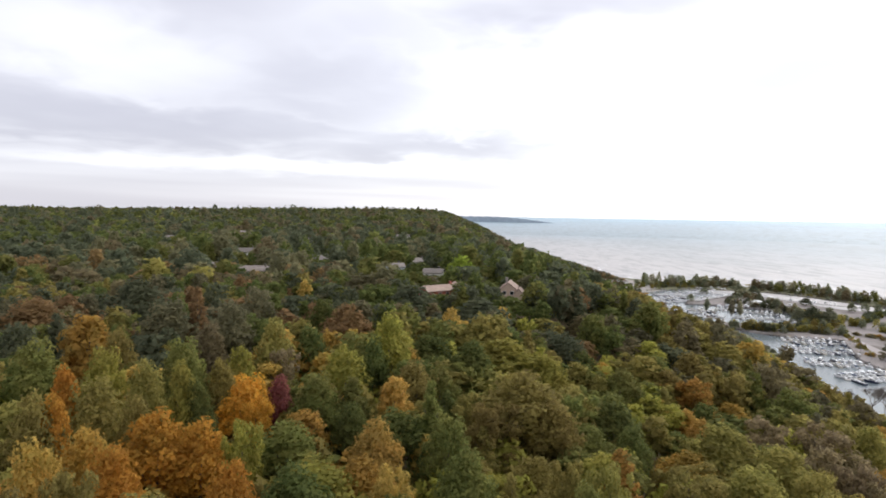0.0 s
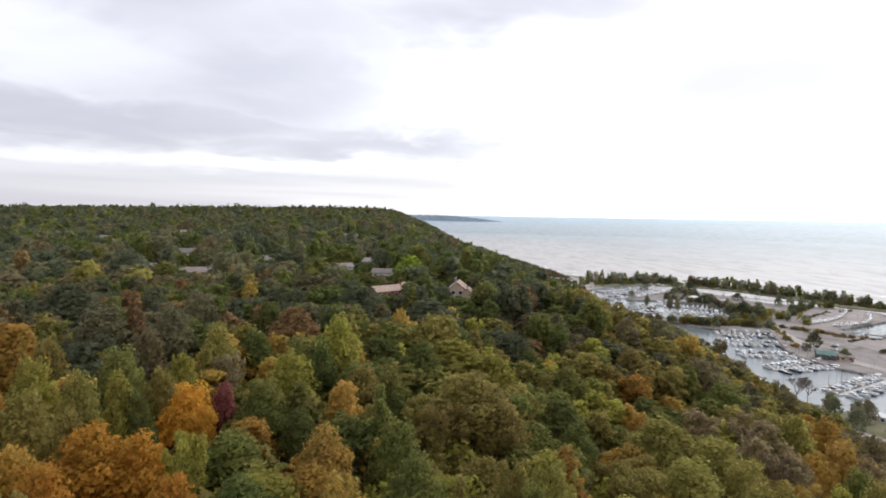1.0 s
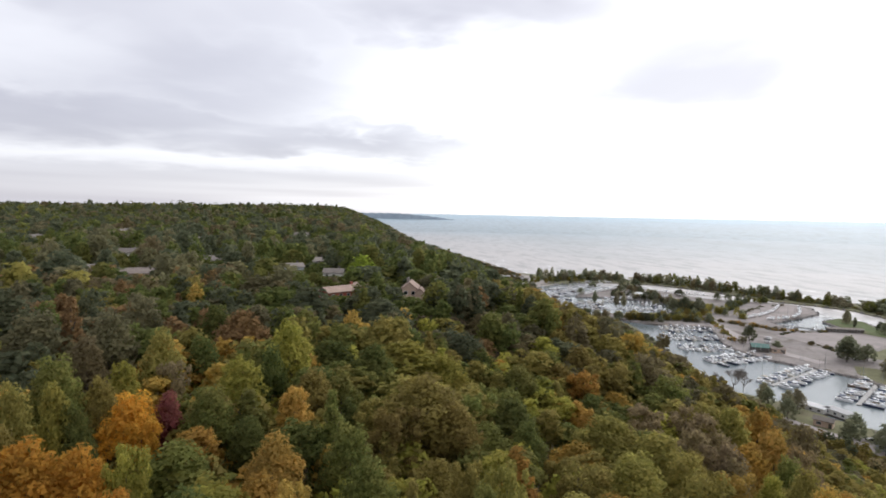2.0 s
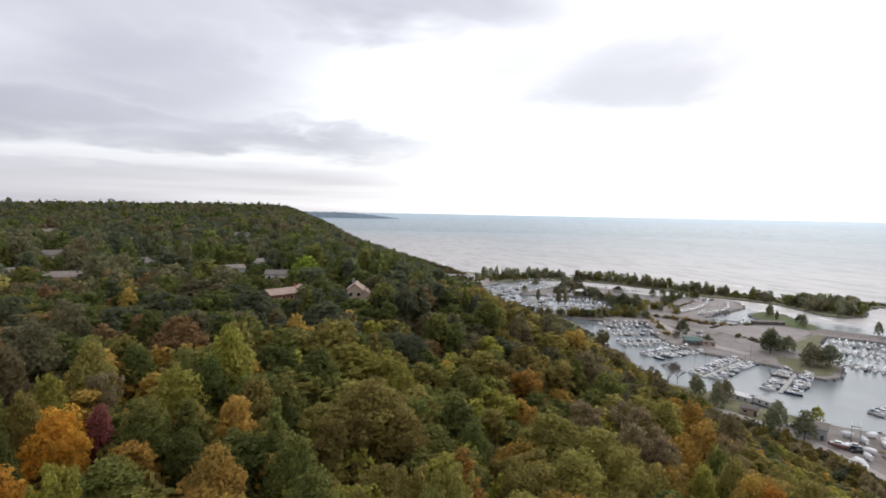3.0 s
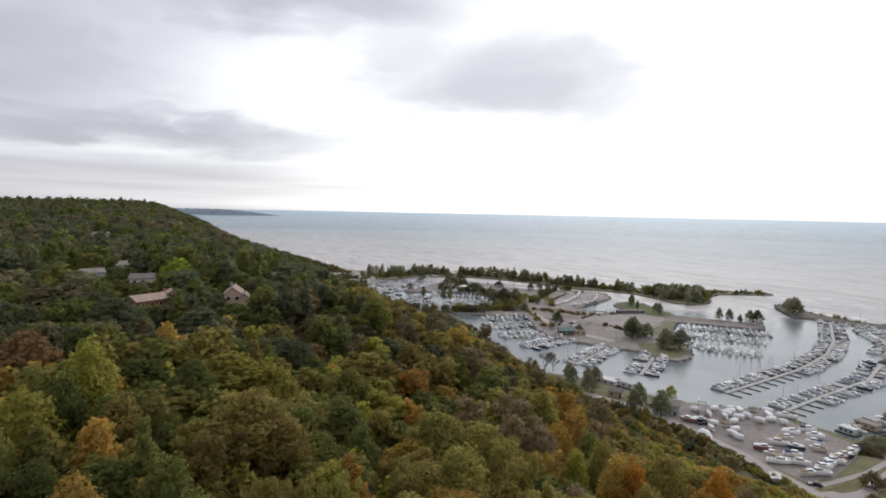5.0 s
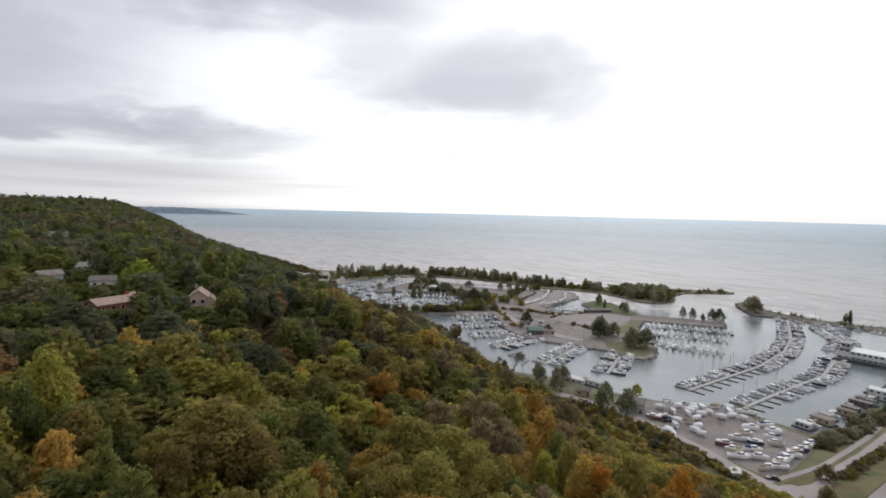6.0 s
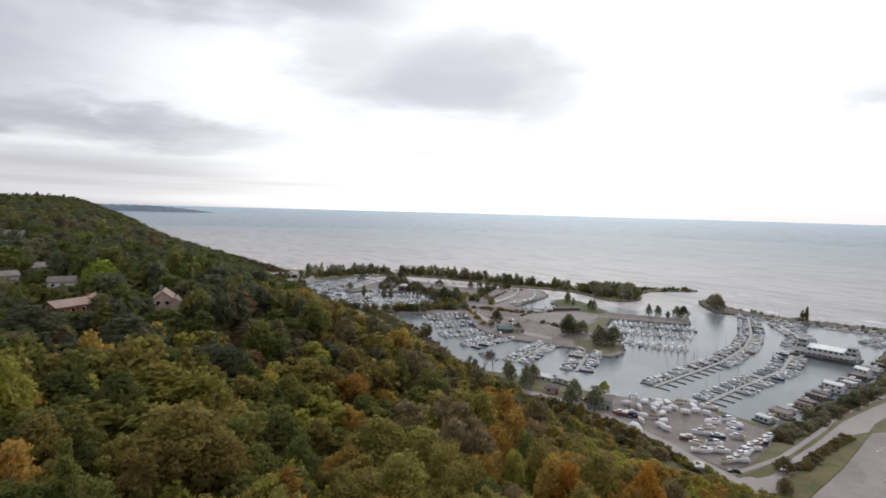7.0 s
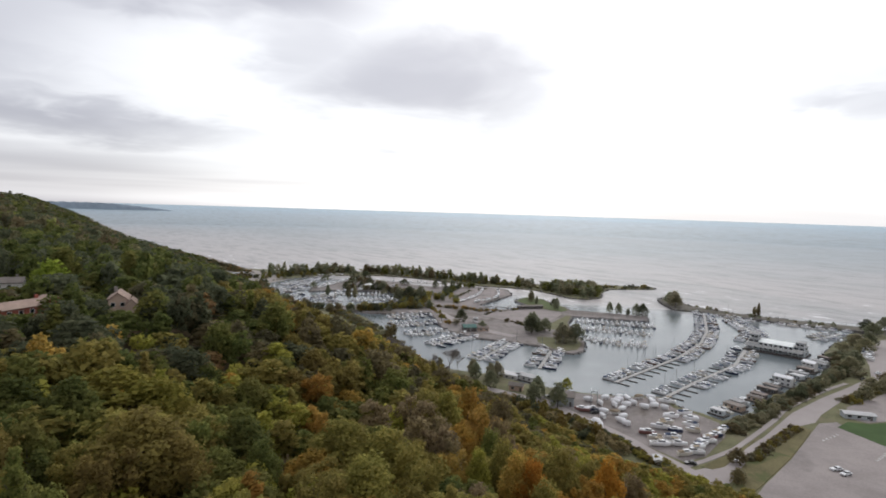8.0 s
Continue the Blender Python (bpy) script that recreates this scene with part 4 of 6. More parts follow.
def rocks_along(name, outline, rng, each, size, z, closed=False):
    """Riprap: angular stones tipped along a bank, one object."""
    v, f = [], []
    corners = np.array([(x, y, q) for q in (-1, 1) for y in (-1, 1) for x in (-1, 1)], float)
    quads = ((0, 2, 3, 1), (4, 5, 7, 6), (0, 1, 5, 4), (2, 6, 7, 3), (0, 4, 6, 2), (1, 3, 7, 5))
    pts = list(outline) + ([outline[0]] if closed else [])
    for (x0, y0), (x1, y1) in zip(pts, pts[1:]):
        d = math.hypot(x1 - x0, y1 - y0)
        for i in range(int(d / each)):
            t = rng.random()
            r = size * rng.uniform(0.5, 1.4)
            at = np.array((x0 + (x1 - x0) * t + rng.normal() * 0.9, y0 + (y1 - y0) * t + rng.normal() * 0.9, z + rng.uniform(-0.5, 0.35)))
            k = len(v)
            v.extend(at + (corners * rng.uniform(0.6, 1.1, (8, 3)) * r) @ np.array(Euler(rng.uniform(0, 6, 3)).to_matrix()))
            f.extend(tuple(k + q for q in quad) for quad in quads)
    return tagged(new(name, mesh_from(name, v, f, STONE)), "grey riprap stones tipped along the water's edge", "rocks", kind="stuff")


build_harbour_land()
rock_rng = np.random.default_rng(5)
rocks_along("riprap", MIDDLE, rock_rng, 1.3, 0.6, 0.5, True)
rocks_along("riprap", SPIT[:34], rock_rng, 1.6, 0.8, 0.5)
rocks_along("riprap", OUTER, rock_rng, 0.8, 0.8, 0.6, True)
rocks_along("riprap", SHORE[4:], rock_rng, 1.3, 0.6, 0.5)


# ---------------------------------------------------------------- boats
def hull_mesh(long, wide, free, draft, mat, transom=0.75):
    """A round-bilged hull with a raked bow, from stern to stem along +y, centred, waterline at 0."""
    bm = bmesh.new()
    rings = []
    for s in (0.0, 0.18, 0.42, 0.68, 0.86, 0.96, 1.0):
        half = wide / 2 * (transom + (1 - transom) * math.sin(min(1, s / 0.42) * math.pi / 2) if s < 0.42 else max(0.02, 1 - ((s - 0.42) / 0.58) ** 2.3))
        sheer = free * (1.0 + 0.28 * max(0, s - 0.3))
        keel = -draft * (1 - max(0, (s - 0.55) / 0.45) ** 2 * 1.1)
        y = long * (s - 0.5)
        rings.append([bm.verts.new(p) for p in ((-half, y, sheer), (-half * 0.93, y - 0.1 * s, free * 0.35), (-half * 0.55, y - 0.25 * s, keel * 0.75), (0, y - 0.3 * s, keel),
                                                (half * 0.55, y - 0.25 * s, keel * 0.75), (half * 0.93, y - 0.1 * s, free * 0.35), (half, y, sheer))])
    for a, b in zip(rings, rings[1:]):
        for i in range(6):
            bm.faces.new((a[i], a[i + 1], b[i + 1], b[i]))
        bm.faces.new((a[0], b[0], b[6], a[6]))
    bm.faces.new(rings[0][::-1])
    bm.faces.new(rings[-1])
    bmesh.ops.recalc_face_normals(bm, faces=bm.faces)
    return bm


def sailboat(long, hull_mat, cover_mat, label):
    ob = root_of("sailboat", label, "sailboat")
    w = long * 0.31
    part("hull", hull_mesh(long, w, 0.95, 0.7, hull_mat, 0.7), hull_mat, ob)
    cab = part("cabin", block(-w * 0.3, w * 0.3, -long * 0.10, long * 0.24, 0.9, 1.55, 0.8, 0.06), WHITE, ob)
    part("cabin_window", block(-w * 0.292, w * 0.292, -long * 0.06, long * 0.18, 1.12, 1.34, 0.97), GLASS, cab)
    part("cockpit", block(-w * 0.27, w * 0.27, -long * 0.42, -long * 0.12, 1.0, 1.12, 0.95), PLANK, ob)
    bm = bmesh.new()
    tube(bm, [(0, long * 0.08, 1.3), (0, long * 0.08, 6.0), (0, long * 0.07, long * 1.25 + 1.5)], (0.075, 0.065, 0.04), 5)
    tube(bm, [(-0.8, long * 0.08, long * 0.72), (0, long * 0.08, long * 0.72 + 0.05), (0.8, long * 0.08, long * 0.72)], (0.03, 0.035, 0.03), 4)
    part("mast", bm, ALLOY, ob)
    bm = bmesh.new()
    tube(bm, [(0, long * 0.07, 2.3), (0, -long * 0.12, 2.35), (0, -long * 0.33, 2.3)], (0.2, 0.24, 0.12), 6)
    part("sail_cover", bm, cover_mat, ob)
    bm = bmesh.new()
    for sx in (-1, 1):
        tube(bm, [(sx * w * 0.42, 0, 1.1), (0, long * 0.08, long * 1.2)], (0.02, 0.02), 3)
    tube(bm, [(0, long * 0.48, 1.2), (0, long * 0.08, long * 1.2)], (0.025, 0.02), 3)
    part("rigging", bm, ALLOY, ob)
    return ob


def motorboat(long, hull_mat, top_mat, label, bridge=True):
    ob = root_of("motorboat", label, "motorboat")
    w = long * 0.31
    part("hull", hull_mesh(long, w, 1.15, 0.5, hull_mat, 0.88), hull_mat, ob)
    cab = part("cabin", block(-w * 0.36, w * 0.36, -long * 0.16, long * 0.22, 1.1, 2.2, 0.78, 0.08), WHITE, ob)
    part("windscreen", block(-w * 0.345, w * 0.345, -long * 0.12, long * 0.205, 1.55, 1.95, 0.9), GLASS, cab)
    part("foredeck", block(-w * 0.26, w * 0.26, long * 0.2, long * 0.4, 1.2, 1.5, 0.6), WHITE, ob)
    part("cockpit", block(-w * 0.36, w * 0.36, -long * 0.46, -long * 0.16, 1.08, 1.2, 0.95), PLANK, ob)
    if bridge:
        top = part("canopy", block(-w * 0.34, w * 0.34, -long * 0.28, long * 0.05, 2.75, 2.95, 0.85, 0.05), top_mat, ob)
        bm = bmesh.new()
        hoop = [(sx * w * 0.3, long * y, z) for sx, y, z in ((-1, -0.25, 1.2), (-1, -0.25, 2.72), (-1, 0.03, 2.72), (1, 0.03, 2.72), (1, -0.25, 2.72), (1, -0.25, 1.2))]
        tube(bm, hoop, (0.035,) * 6, 4)
        part("canopy_frame", bm, ALLOY, top)
    else:
        part("cockpit_cover", block(-w * 0.4, w * 0.4, -long * 0.46, -long * 0.1, 1.15, 1.75, 0.75, 0.05), top_mat, ob)
    return ob


def wrapped_boat(long, mat, label):
    """A boat laid up ashore on a cradle, under a taut tent of tarpaulin."""
    ob = root_of("covered_boat", label, "boat")
    w = long * 0.42
    part("hull", hull_mesh(long, w, 1.1, 0.7, WHITE, 0.85), WHITE, ob)
    bm = bmesh.new()
    prev = None
    for s, half, top in ((-0.5, 0.42, 1.5), (-0.2, 0.52, 1.85), (0.15, 0.48, 1.9), (0.4, 0.24, 1.65), (0.52, 0.03, 1.4)):
        y = long * s
        ring = [bm.verts.new(p) for p in ((-w * half, y, 0.55), (-w * half * 0.96, y, 1.25), (-w * half * 0.4, y, top - 0.2), (0, y, top), (w * half * 0.4, y, top - 0.2), (w * half * 0.96, y, 1.25), (w * half, y, 0.55))]
        if prev:
            for i in range(6):
                bm.faces.new((prev[i], prev[i + 1], ring[i + 1], ring[i]))
        else:
            bm.faces.new(ring)
        prev = ring
    part("tarpaulin", bm, mat, ob)
    bm = bmesh.new()
    frame_line = [(sx * w * 0.36, long * y, z) for sx, y, z in ((-1, -0.25, 0.1), (-1, -0.25, -0.9), (1, -0.25, -0.9), (1, 0.2, -0.9), (-1, 0.2, -0.9), (-1, 0.2, 0.1))]
    tube(bm, frame_line, (0.09,) * 6, 4)
    part("cradle", bm, DARKWOOD, ob)
    return ob


FLEET = (
    sailboat(8.0, WHITE, BLUE, "white sailboat with a blue sail cover and bare mast"),
    sailboat(7.2, WHITE, TARP, "white sailboat with a pale sail cover and bare mast"),
    sailboat(8.8, NAVY, TAN, "dark blue sailboat with a tan sail cover"),
    motorboat(7.6, WHITE, TARP, "white cabin motorboat with a white canopy"),
    motorboat(6.8, WHITE, BLUE, "white motorboat with a blue cockpit cover", False),
    motorboat(8.6, CREAM, TAN, "cream cabin cruiser with a tan canopy"),
    motorboat(7.4, NAVY, TARP, "dark-hulled motorboat with a white canopy"),
    motorboat(9.0, VARNISH, TAN, "brown wooden cabin cruiser with a tan canopy"),
    motorboat(7.8, WHITE, BLUE, "white cabin motorboat with a dark blue canopy"),
)
LAID_UP = (wrapped_boat(4.5, TARP, "boat under a white tarpaulin on a yard cradle"), wrapped_boat(3.9, TARP, "small boat under white tarpaulin on a cradle"),
           wrapped_boat(4.3, BLUE, "boat under a blue tarpaulin on a cradle"), wrapped_boat(4.5, TAN, "boat under a tan tarpaulin on a cradle"),
           wrapped_boat(5.2, TARP, "long boat under a white tarpaulin on a cradle"))
SHORE_FLEET = (motorboat(7.0, WHITE, TARP, "small white motorboat laid up ashore", False), motorboat(6.4, CREAM, TAN, "small cream motorboat laid up ashore", False),
               motorboat(7.2, REDHULL, TARP, "red-hulled motorboat laid up ashore", False), motorboat(6.8, WHITE, BLUE, "white motorboat with a blue cover laid up ashore", False),
               motorboat(8.2, WHITE, TAN, "white cabin cruiser with a tan canopy laid up ashore"), motorboat(6.2, NAVY, TARP, "small dark-hulled boat under a pale cover ashore", False))
first_used = set()


FAR_BOATS = {}


def moor(boat, x, y, z, turn, group):
    """Place the first of a kind, then copies of it; those far across the inner basin are heaped up for one fleet."""
    m = pose(x, y, z, 0, 0, turn)
    if y > 425:
        for piece in boat.children_recursive:
            mat = piece.data.materials[0]
            heap = FAR_BOATS.setdefault(mat.name, (mat, [], []))
            at = len(heap[1])
            place = m @ piece.matrix_basis
            heap[1].extend(place @ v.co for v in piece.data.vertices)
            heap[2].extend([at + k for k in p.vertices] for p in piece.data.polygons)
        return None
    if boat.name not in first_used:
        first_used.add(boat.name)
        boat.matrix_basis = m
        boat["group"] = group
        return boat
    return tagged(copy_thing(boat, m), group=group)


def dock(line, rng, gap=4.3, sides=(1, 1), full=0.93, finger=7.4, sail=0.4, wide=2.2, bare=(0.0, 0.0)):
    """A floating walkway along a line with finger piers and moored boats. bare: the stretch from the start left empty, each side."""
    ob = root_of("dock", "grey timber floating dock with finger piers", "dock", "docks in the harbour")
    done = 0.0
    for (x0, y0), (x1, y1) in zip(line, line[1:]):
        d = math.hypot(x1 - x0, y1 - y0)
        turn = math.degrees(math.atan2(y1 - y0, x1 - x0))
        base = pose(x0, y0, 0, 0, 0, turn)
        deck = part("walkway", block(-0.2, d + 0.2, -wide / 2, wide / 2, -0.2, 0.5, 1.0, 0.05), PLANK, ob)
        deck.matrix_basis = base
        n = int(d / gap)
        for i in range(n):
            at = (i + 0.5) * d / n
            for k, side in enumerate((1, -1)):
                if not sides[k]:
                    continue
                if i % 2 == 0:
                    pier = new("finger_pier", FINGER)
                    pier.parent = ob
                    pier.matrix_basis = base @ pose(at - d / n / 2, side * (wide / 2 + finger / 2), 0, 0, 0, 90)
                if done + at < bare[k] or rng.random() > full:
                    continue
                boat = FLEET[int(rng.integers(3))] if rng.random() < sail else FLEET[3 + int(rng.choice(6, p=(0.28, 0.22, 0.14, 0.12, 0.06, 0.18)))]
                m = base @ pose(at, side * (wide / 2 + 4.5 + rng.uniform(-0.4, 0.6)), 0, 0, 0, (0 if side > 0 else 180) + (180 if rng.random() < 0.4 else 0) + rng.uniform(-3, 3))
                moor(boat, *m.translation, math.degrees(m.to_euler().z), "boats moored in the harbour")
        done += d
    return ob


FINGER = mesh_of("finger_pier", block(-3.7, 3.7, -0.4, 0.4, -0.15, 0.42, 1.0, 0.04), DARKWOOD)
boat_rng = np.random.default_rng(21)
for line, kw in (
    (((289, 398), (250, 406)), {}), (((279, 371), (236, 378)), {}), (((263, 340), (228, 346)), {}),
    (((272, 320), (226, 308)), {}), (((280, 286), (229, 262)), {}), (((294, 259), (249, 229)), {}),
    (((266, 187), (350, 198), (406, 213), (454, 234), (528, 276)), {"bare": (0, 75), "gap": 4.6}),
    (((269, 157), (306, 162), (365, 168), (413, 184)), {"bare": (0, 30), "gap": 4.6, "full": 0.64, "sail": 0.25}),
    (((523, 246), (479, 207), (440, 195)), {"gap": 5.0, "sail": 0.2}),
    (((386, 316), (430, 266)), {"gap": 4.0}), (((362, 297), (399, 250)), {"gap": 4.0}), (((335, 268), (360, 228)), {"gap": 4.0}),
    (((214, 582), (240, 590), (262, 603)), {"gap": 4.0, "full": 0.95}), (((226, 607), (268, 624)), {"gap": 4.0, "full": 0.9}), (((246, 634), (282, 647), (318, 668)), {"gap": 4.2, "full": 0.85}), (((308, 690), (352, 698)), {"gap": 4.5, "full": 0.6}),
    (((208, 551), (240, 566)), {"gap": 4.2, "sides": (0, 1), "full": 0.7}),
    (((211, 519), (256, 533)), {"gap": 4.0}), (((316, 512), (268, 546)), {"gap": 4.2, "full": 0.8}), (((310, 488), (262, 500)), {"gap": 4.4, "full": 0.7}), (((226, 497), (254, 501)), {"gap": 4.2, "sides": (1, 0)}), (((366, 412), (384, 392), (392, 380)), {"gap": 4.5, "full": 0.35}),
    (((376, 606), (425, 560)), {"sides": (1, 0), "full": 0.6}), (((550, 262), (534, 232)), {"sides": (0, 1), "gap": 7.0}), (((541, 214), (556, 176)), {"sides": (1, 0), "gap": 7.0, "full": 0.7}),
    (((545, 168), (500, 172)), {"gap": 6.0, "full": 0.8, "sail": 0.1}),
):
    dock(line, boat_rng, **kw)

WRAPPED = ((223.5, 172.5), (224.7, 166), (233, 169.5), (232.7, 162.9), (240, 166.2), (233.7, 157.5), (242.2, 162.8), (226.4, 154.8), (238.8, 157.2), (219.7, 153.8), (216.4, 157.6), (210.7, 154),
           (218.5, 148.6), (213.4, 146.2), (212.2, 142.4), (238.6, 150.8), (249.1, 153.5), (244.5, 149.4), (246.1, 144.8), (248.8, 160.7), (253.6, 156.9), (228.5, 160.6), (236.5, 163.8))
for i, (x, y) in enumerate(WRAPPED):
    moor(LAID_UP[(0, 1, 0, 0, 1, 0, 4, 0, 1, 3)[i % 10]], x, y, 2.3, (35, -20, 70, 15, 50)[i % 5] + boat_rng.uniform(-15, 15), "boats laid up in the yard")
OPEN_AIR = ((255.9, 149.4), (247.9, 135.3), (243.2, 129.8), (229.8, 133.5), (222.2, 132.1), (211.6, 131.3), (223.8, 126), (216.6, 122.6), (209.2, 126.4), (205.5, 121.4),
            (236, 126.1), (238.5, 136.6), (230.5, 121.8), (211.4, 117.8), (209.9, 164.9), (214.3, 162.1),
            (243.8, 114.9), (238.6, 114.1), (224.6, 112.6), (219.8, 111.8), (215.2, 111.3), (205.2, 110.6), (209.6, 109.6), (229.6, 113.4), (233.8, 113.6))
for i, (x, y) in enumerate(OPEN_AIR):
    moor(SHORE_FLEET[(4, 3, 0, 1, 4, 2, 5, 3, 1)[i % 9]], x, y, 2.05, (42 if i < 16 else 62) + 180 * (i % 2) + boat_rng.uniform(-8, 8), "boats laid up in the yard")
for i in range(54):
    a = i % 27 / 26
    x, y = (352 + 82 * a, 437 + 58 * a - 8 * math.sin(a * 3.14)) if i < 27 else (366 + 76 * a, 428 + 50 * a - 14 * math.sin(a * 3.14))
    if boat_rng.random() < 0.92:
        moor((SHORE_FLEET[0], SHORE_FLEET[3], LAID_UP[0], FLEET[1])[i % 4], x, y, 2.2, 125 + boat_rng.uniform(-8, 8), "boats stored on the oval lot")
for i in range(9):
    moor((LAID_UP[0], FLEET[4], FLEET[1])[i % 3], 272 + 10 * (i % 9) + boat_rng.uniform(-2, 2), 548 + 17 * (i // 9) + 1.5 * (i % 9), 2.2, 20 + boat_rng.uniform(-10, 10), "boats stored on the peninsula")
for i in range(18):
    a = i / 17
    moor((SHORE_FLEET[0], SHORE_FLEET[3], FLEET[3], LAID_UP[4])[i % 4], 268 + 76 * a, 585 + 58 * a + boat_rng.uniform(-1, 1), 2.2, 130 + boat_rng.uniform(-10, 10), "boats stored on the peninsula")
for i in range(13):
    y = 284 - 9.6 * i + boat_rng.uniform(-1.5, 1.5)
    moor(FLEET[(3, 4, 1, 5, 3)[i % 5]], float(between(y, (165, 208, 252, 286), (566, 547, 532, 529))), y, 0.0, 8 + boat_rng.uniform(-10, 10), "boats moored in the harbour")
for i in range(16):
    x, y = 448 + 5.2 * i, 112 + 2.0 * i + boat_rng.uniform(-2, 2)
    moor((SHORE_FLEET[0], FLEET[3], LAID_UP[0], FLEET[4])[i % 4], x + 8, y + 9, 2.1, 150 + boat_rng.uniform(-12, 12), "boats stored beside the park road")


def launch_far_fleet():
    for mat, v, f in FAR_BOATS.values():
        ob = new("far_boats", mesh_from("far_boats", v, f, mat))
        tagged(ob, "boats crowded along the far docks and lots of the inner basin", "boats", kind="stuff")


launch_far_fleet()


# ---------------------------------------------------------------- buildings
def gable(bm, x0, x1, y0, y1, z, rise, over=0.5, thick=0.25):
    """A pitched roof slab with its ridge along x and eaves that stand out."""
    ym = (y0 + y1) / 2
    prof = ((y0 - over, z - 0.15), (ym, z + rise), (y1 + over, z - 0.15))
    lo = [[bm.verts.new((x, y, q)) for y, q in prof] for x in (x0 - over, x1 + over)]
    hi = [[bm.verts.new((x, y, q + thick)) for y, q in prof] for x in (x0 - over, x1 + over)]
    for k in (0, 1):
        bm.faces.new((hi[0][k], hi[1][k], hi[1][k + 1], hi[0][k + 1]))
        bm.faces.new((lo[0][k + 1], lo[1][k + 1], lo[1][k], lo[0][k]))
        for e in (0, 1):
            bm.faces.new((lo[e][k], lo[e][k + 1], hi[e][k + 1], hi[e][k]) if e else (hi[e][k], hi[e][k + 1], lo[e][k + 1], lo[e][k]))
    bm.faces.new((lo[0][0], lo[1][0], hi[1][0], hi[0][0]))
    bm.faces.new((hi[0][2], hi[1][2], lo[1][2], lo[0][2]))
    bmesh.ops.recalc_face_normals(bm, faces=bm.faces)
    return bm


def walls(w, d, h, rise=0.0):
    """House walls with pointed gable ends."""
    bm = bmesh.new()
    x, y = w / 2, d / 2
    lo = [bm.verts.new(p) for p in ((-x, -y, -1.5), (x, -y, -1.5), (x, y, -1.5), (-x, y, -1.5))]
    hi = [bm.verts.new((p.co.x, p.co.y, h)) for p in lo]
    pk = [bm.verts.new((-x, 0, h + rise)), bm.verts.new((x, 0, h + rise))]
    for a, b in ((0, 1), (2, 3)):
        bm.faces.new((lo[a], lo[b], hi[b], hi[a]))
    bm.faces.new((lo[1], lo[2], hi[2], pk[1], hi[1]))
    bm.faces.new((lo[3], lo[0], hi[0], pk[0], hi[3]))
    bm.faces.new((hi[0], hi[1], pk[1], pk[0]))
    bm.faces.new((hi[2], hi[3], pk[0], pk[1]))
    return bm


def window(parent, x, y, z, w, h, along):
    """A framed pane set proud of a wall that faces along x or y."""
    f = part("window", bmesh.new(), WHITEWALL, parent)
    bm = bmesh.new()
    t = 0.09
    for a, b, c, d in ((-w / 2, w / 2, -h / 2, -h / 2 + t), (-w / 2, w / 2, h / 2 - t, h / 2), (-w / 2, -w / 2 + t, -h / 2 + t, h / 2 - t), (w / 2 - t, w / 2, -h / 2 + t, h / 2 - t)):
        if along == "y":
            box(bm, x + a, x + b, y - 0.07, y + 0.07, z + c, z + d)
        else:
            box(bm, x - 0.07, x + 0.07, y + a, y + b, z + c, z + d)
    bm.to_mesh(f.data)
    bm.free()
    g = w / 2 - t
    if along == "y":
        part("pane", block(x - g, x + g, y - 0.04, y + 0.04, z - h / 2 + t, z + h / 2 - t), GLASS, f)
    else:
        part("pane", block(x - 0.04, x + 0.04, y - g, y + g, z - h / 2 + t, z + h / 2 - t), GLASS, f)


STYLES = {"tan": (TANWALL, PEACHROOF, "tan stuccoed three-storey house with gables and a deck"), "brick": (BRICK, PEACHROOF, "long low red brick house with a brown roof"),
          "brown": (TANWALL, REDROOF, "long low tan house with a red-brown roof"), "white": (WHITEWALL, SHINGLE, "white-sided house with a grey shingle roof"),
          "grey": (SIDING, SHINGLE, "grey-sided house with a grey shingle roof")}


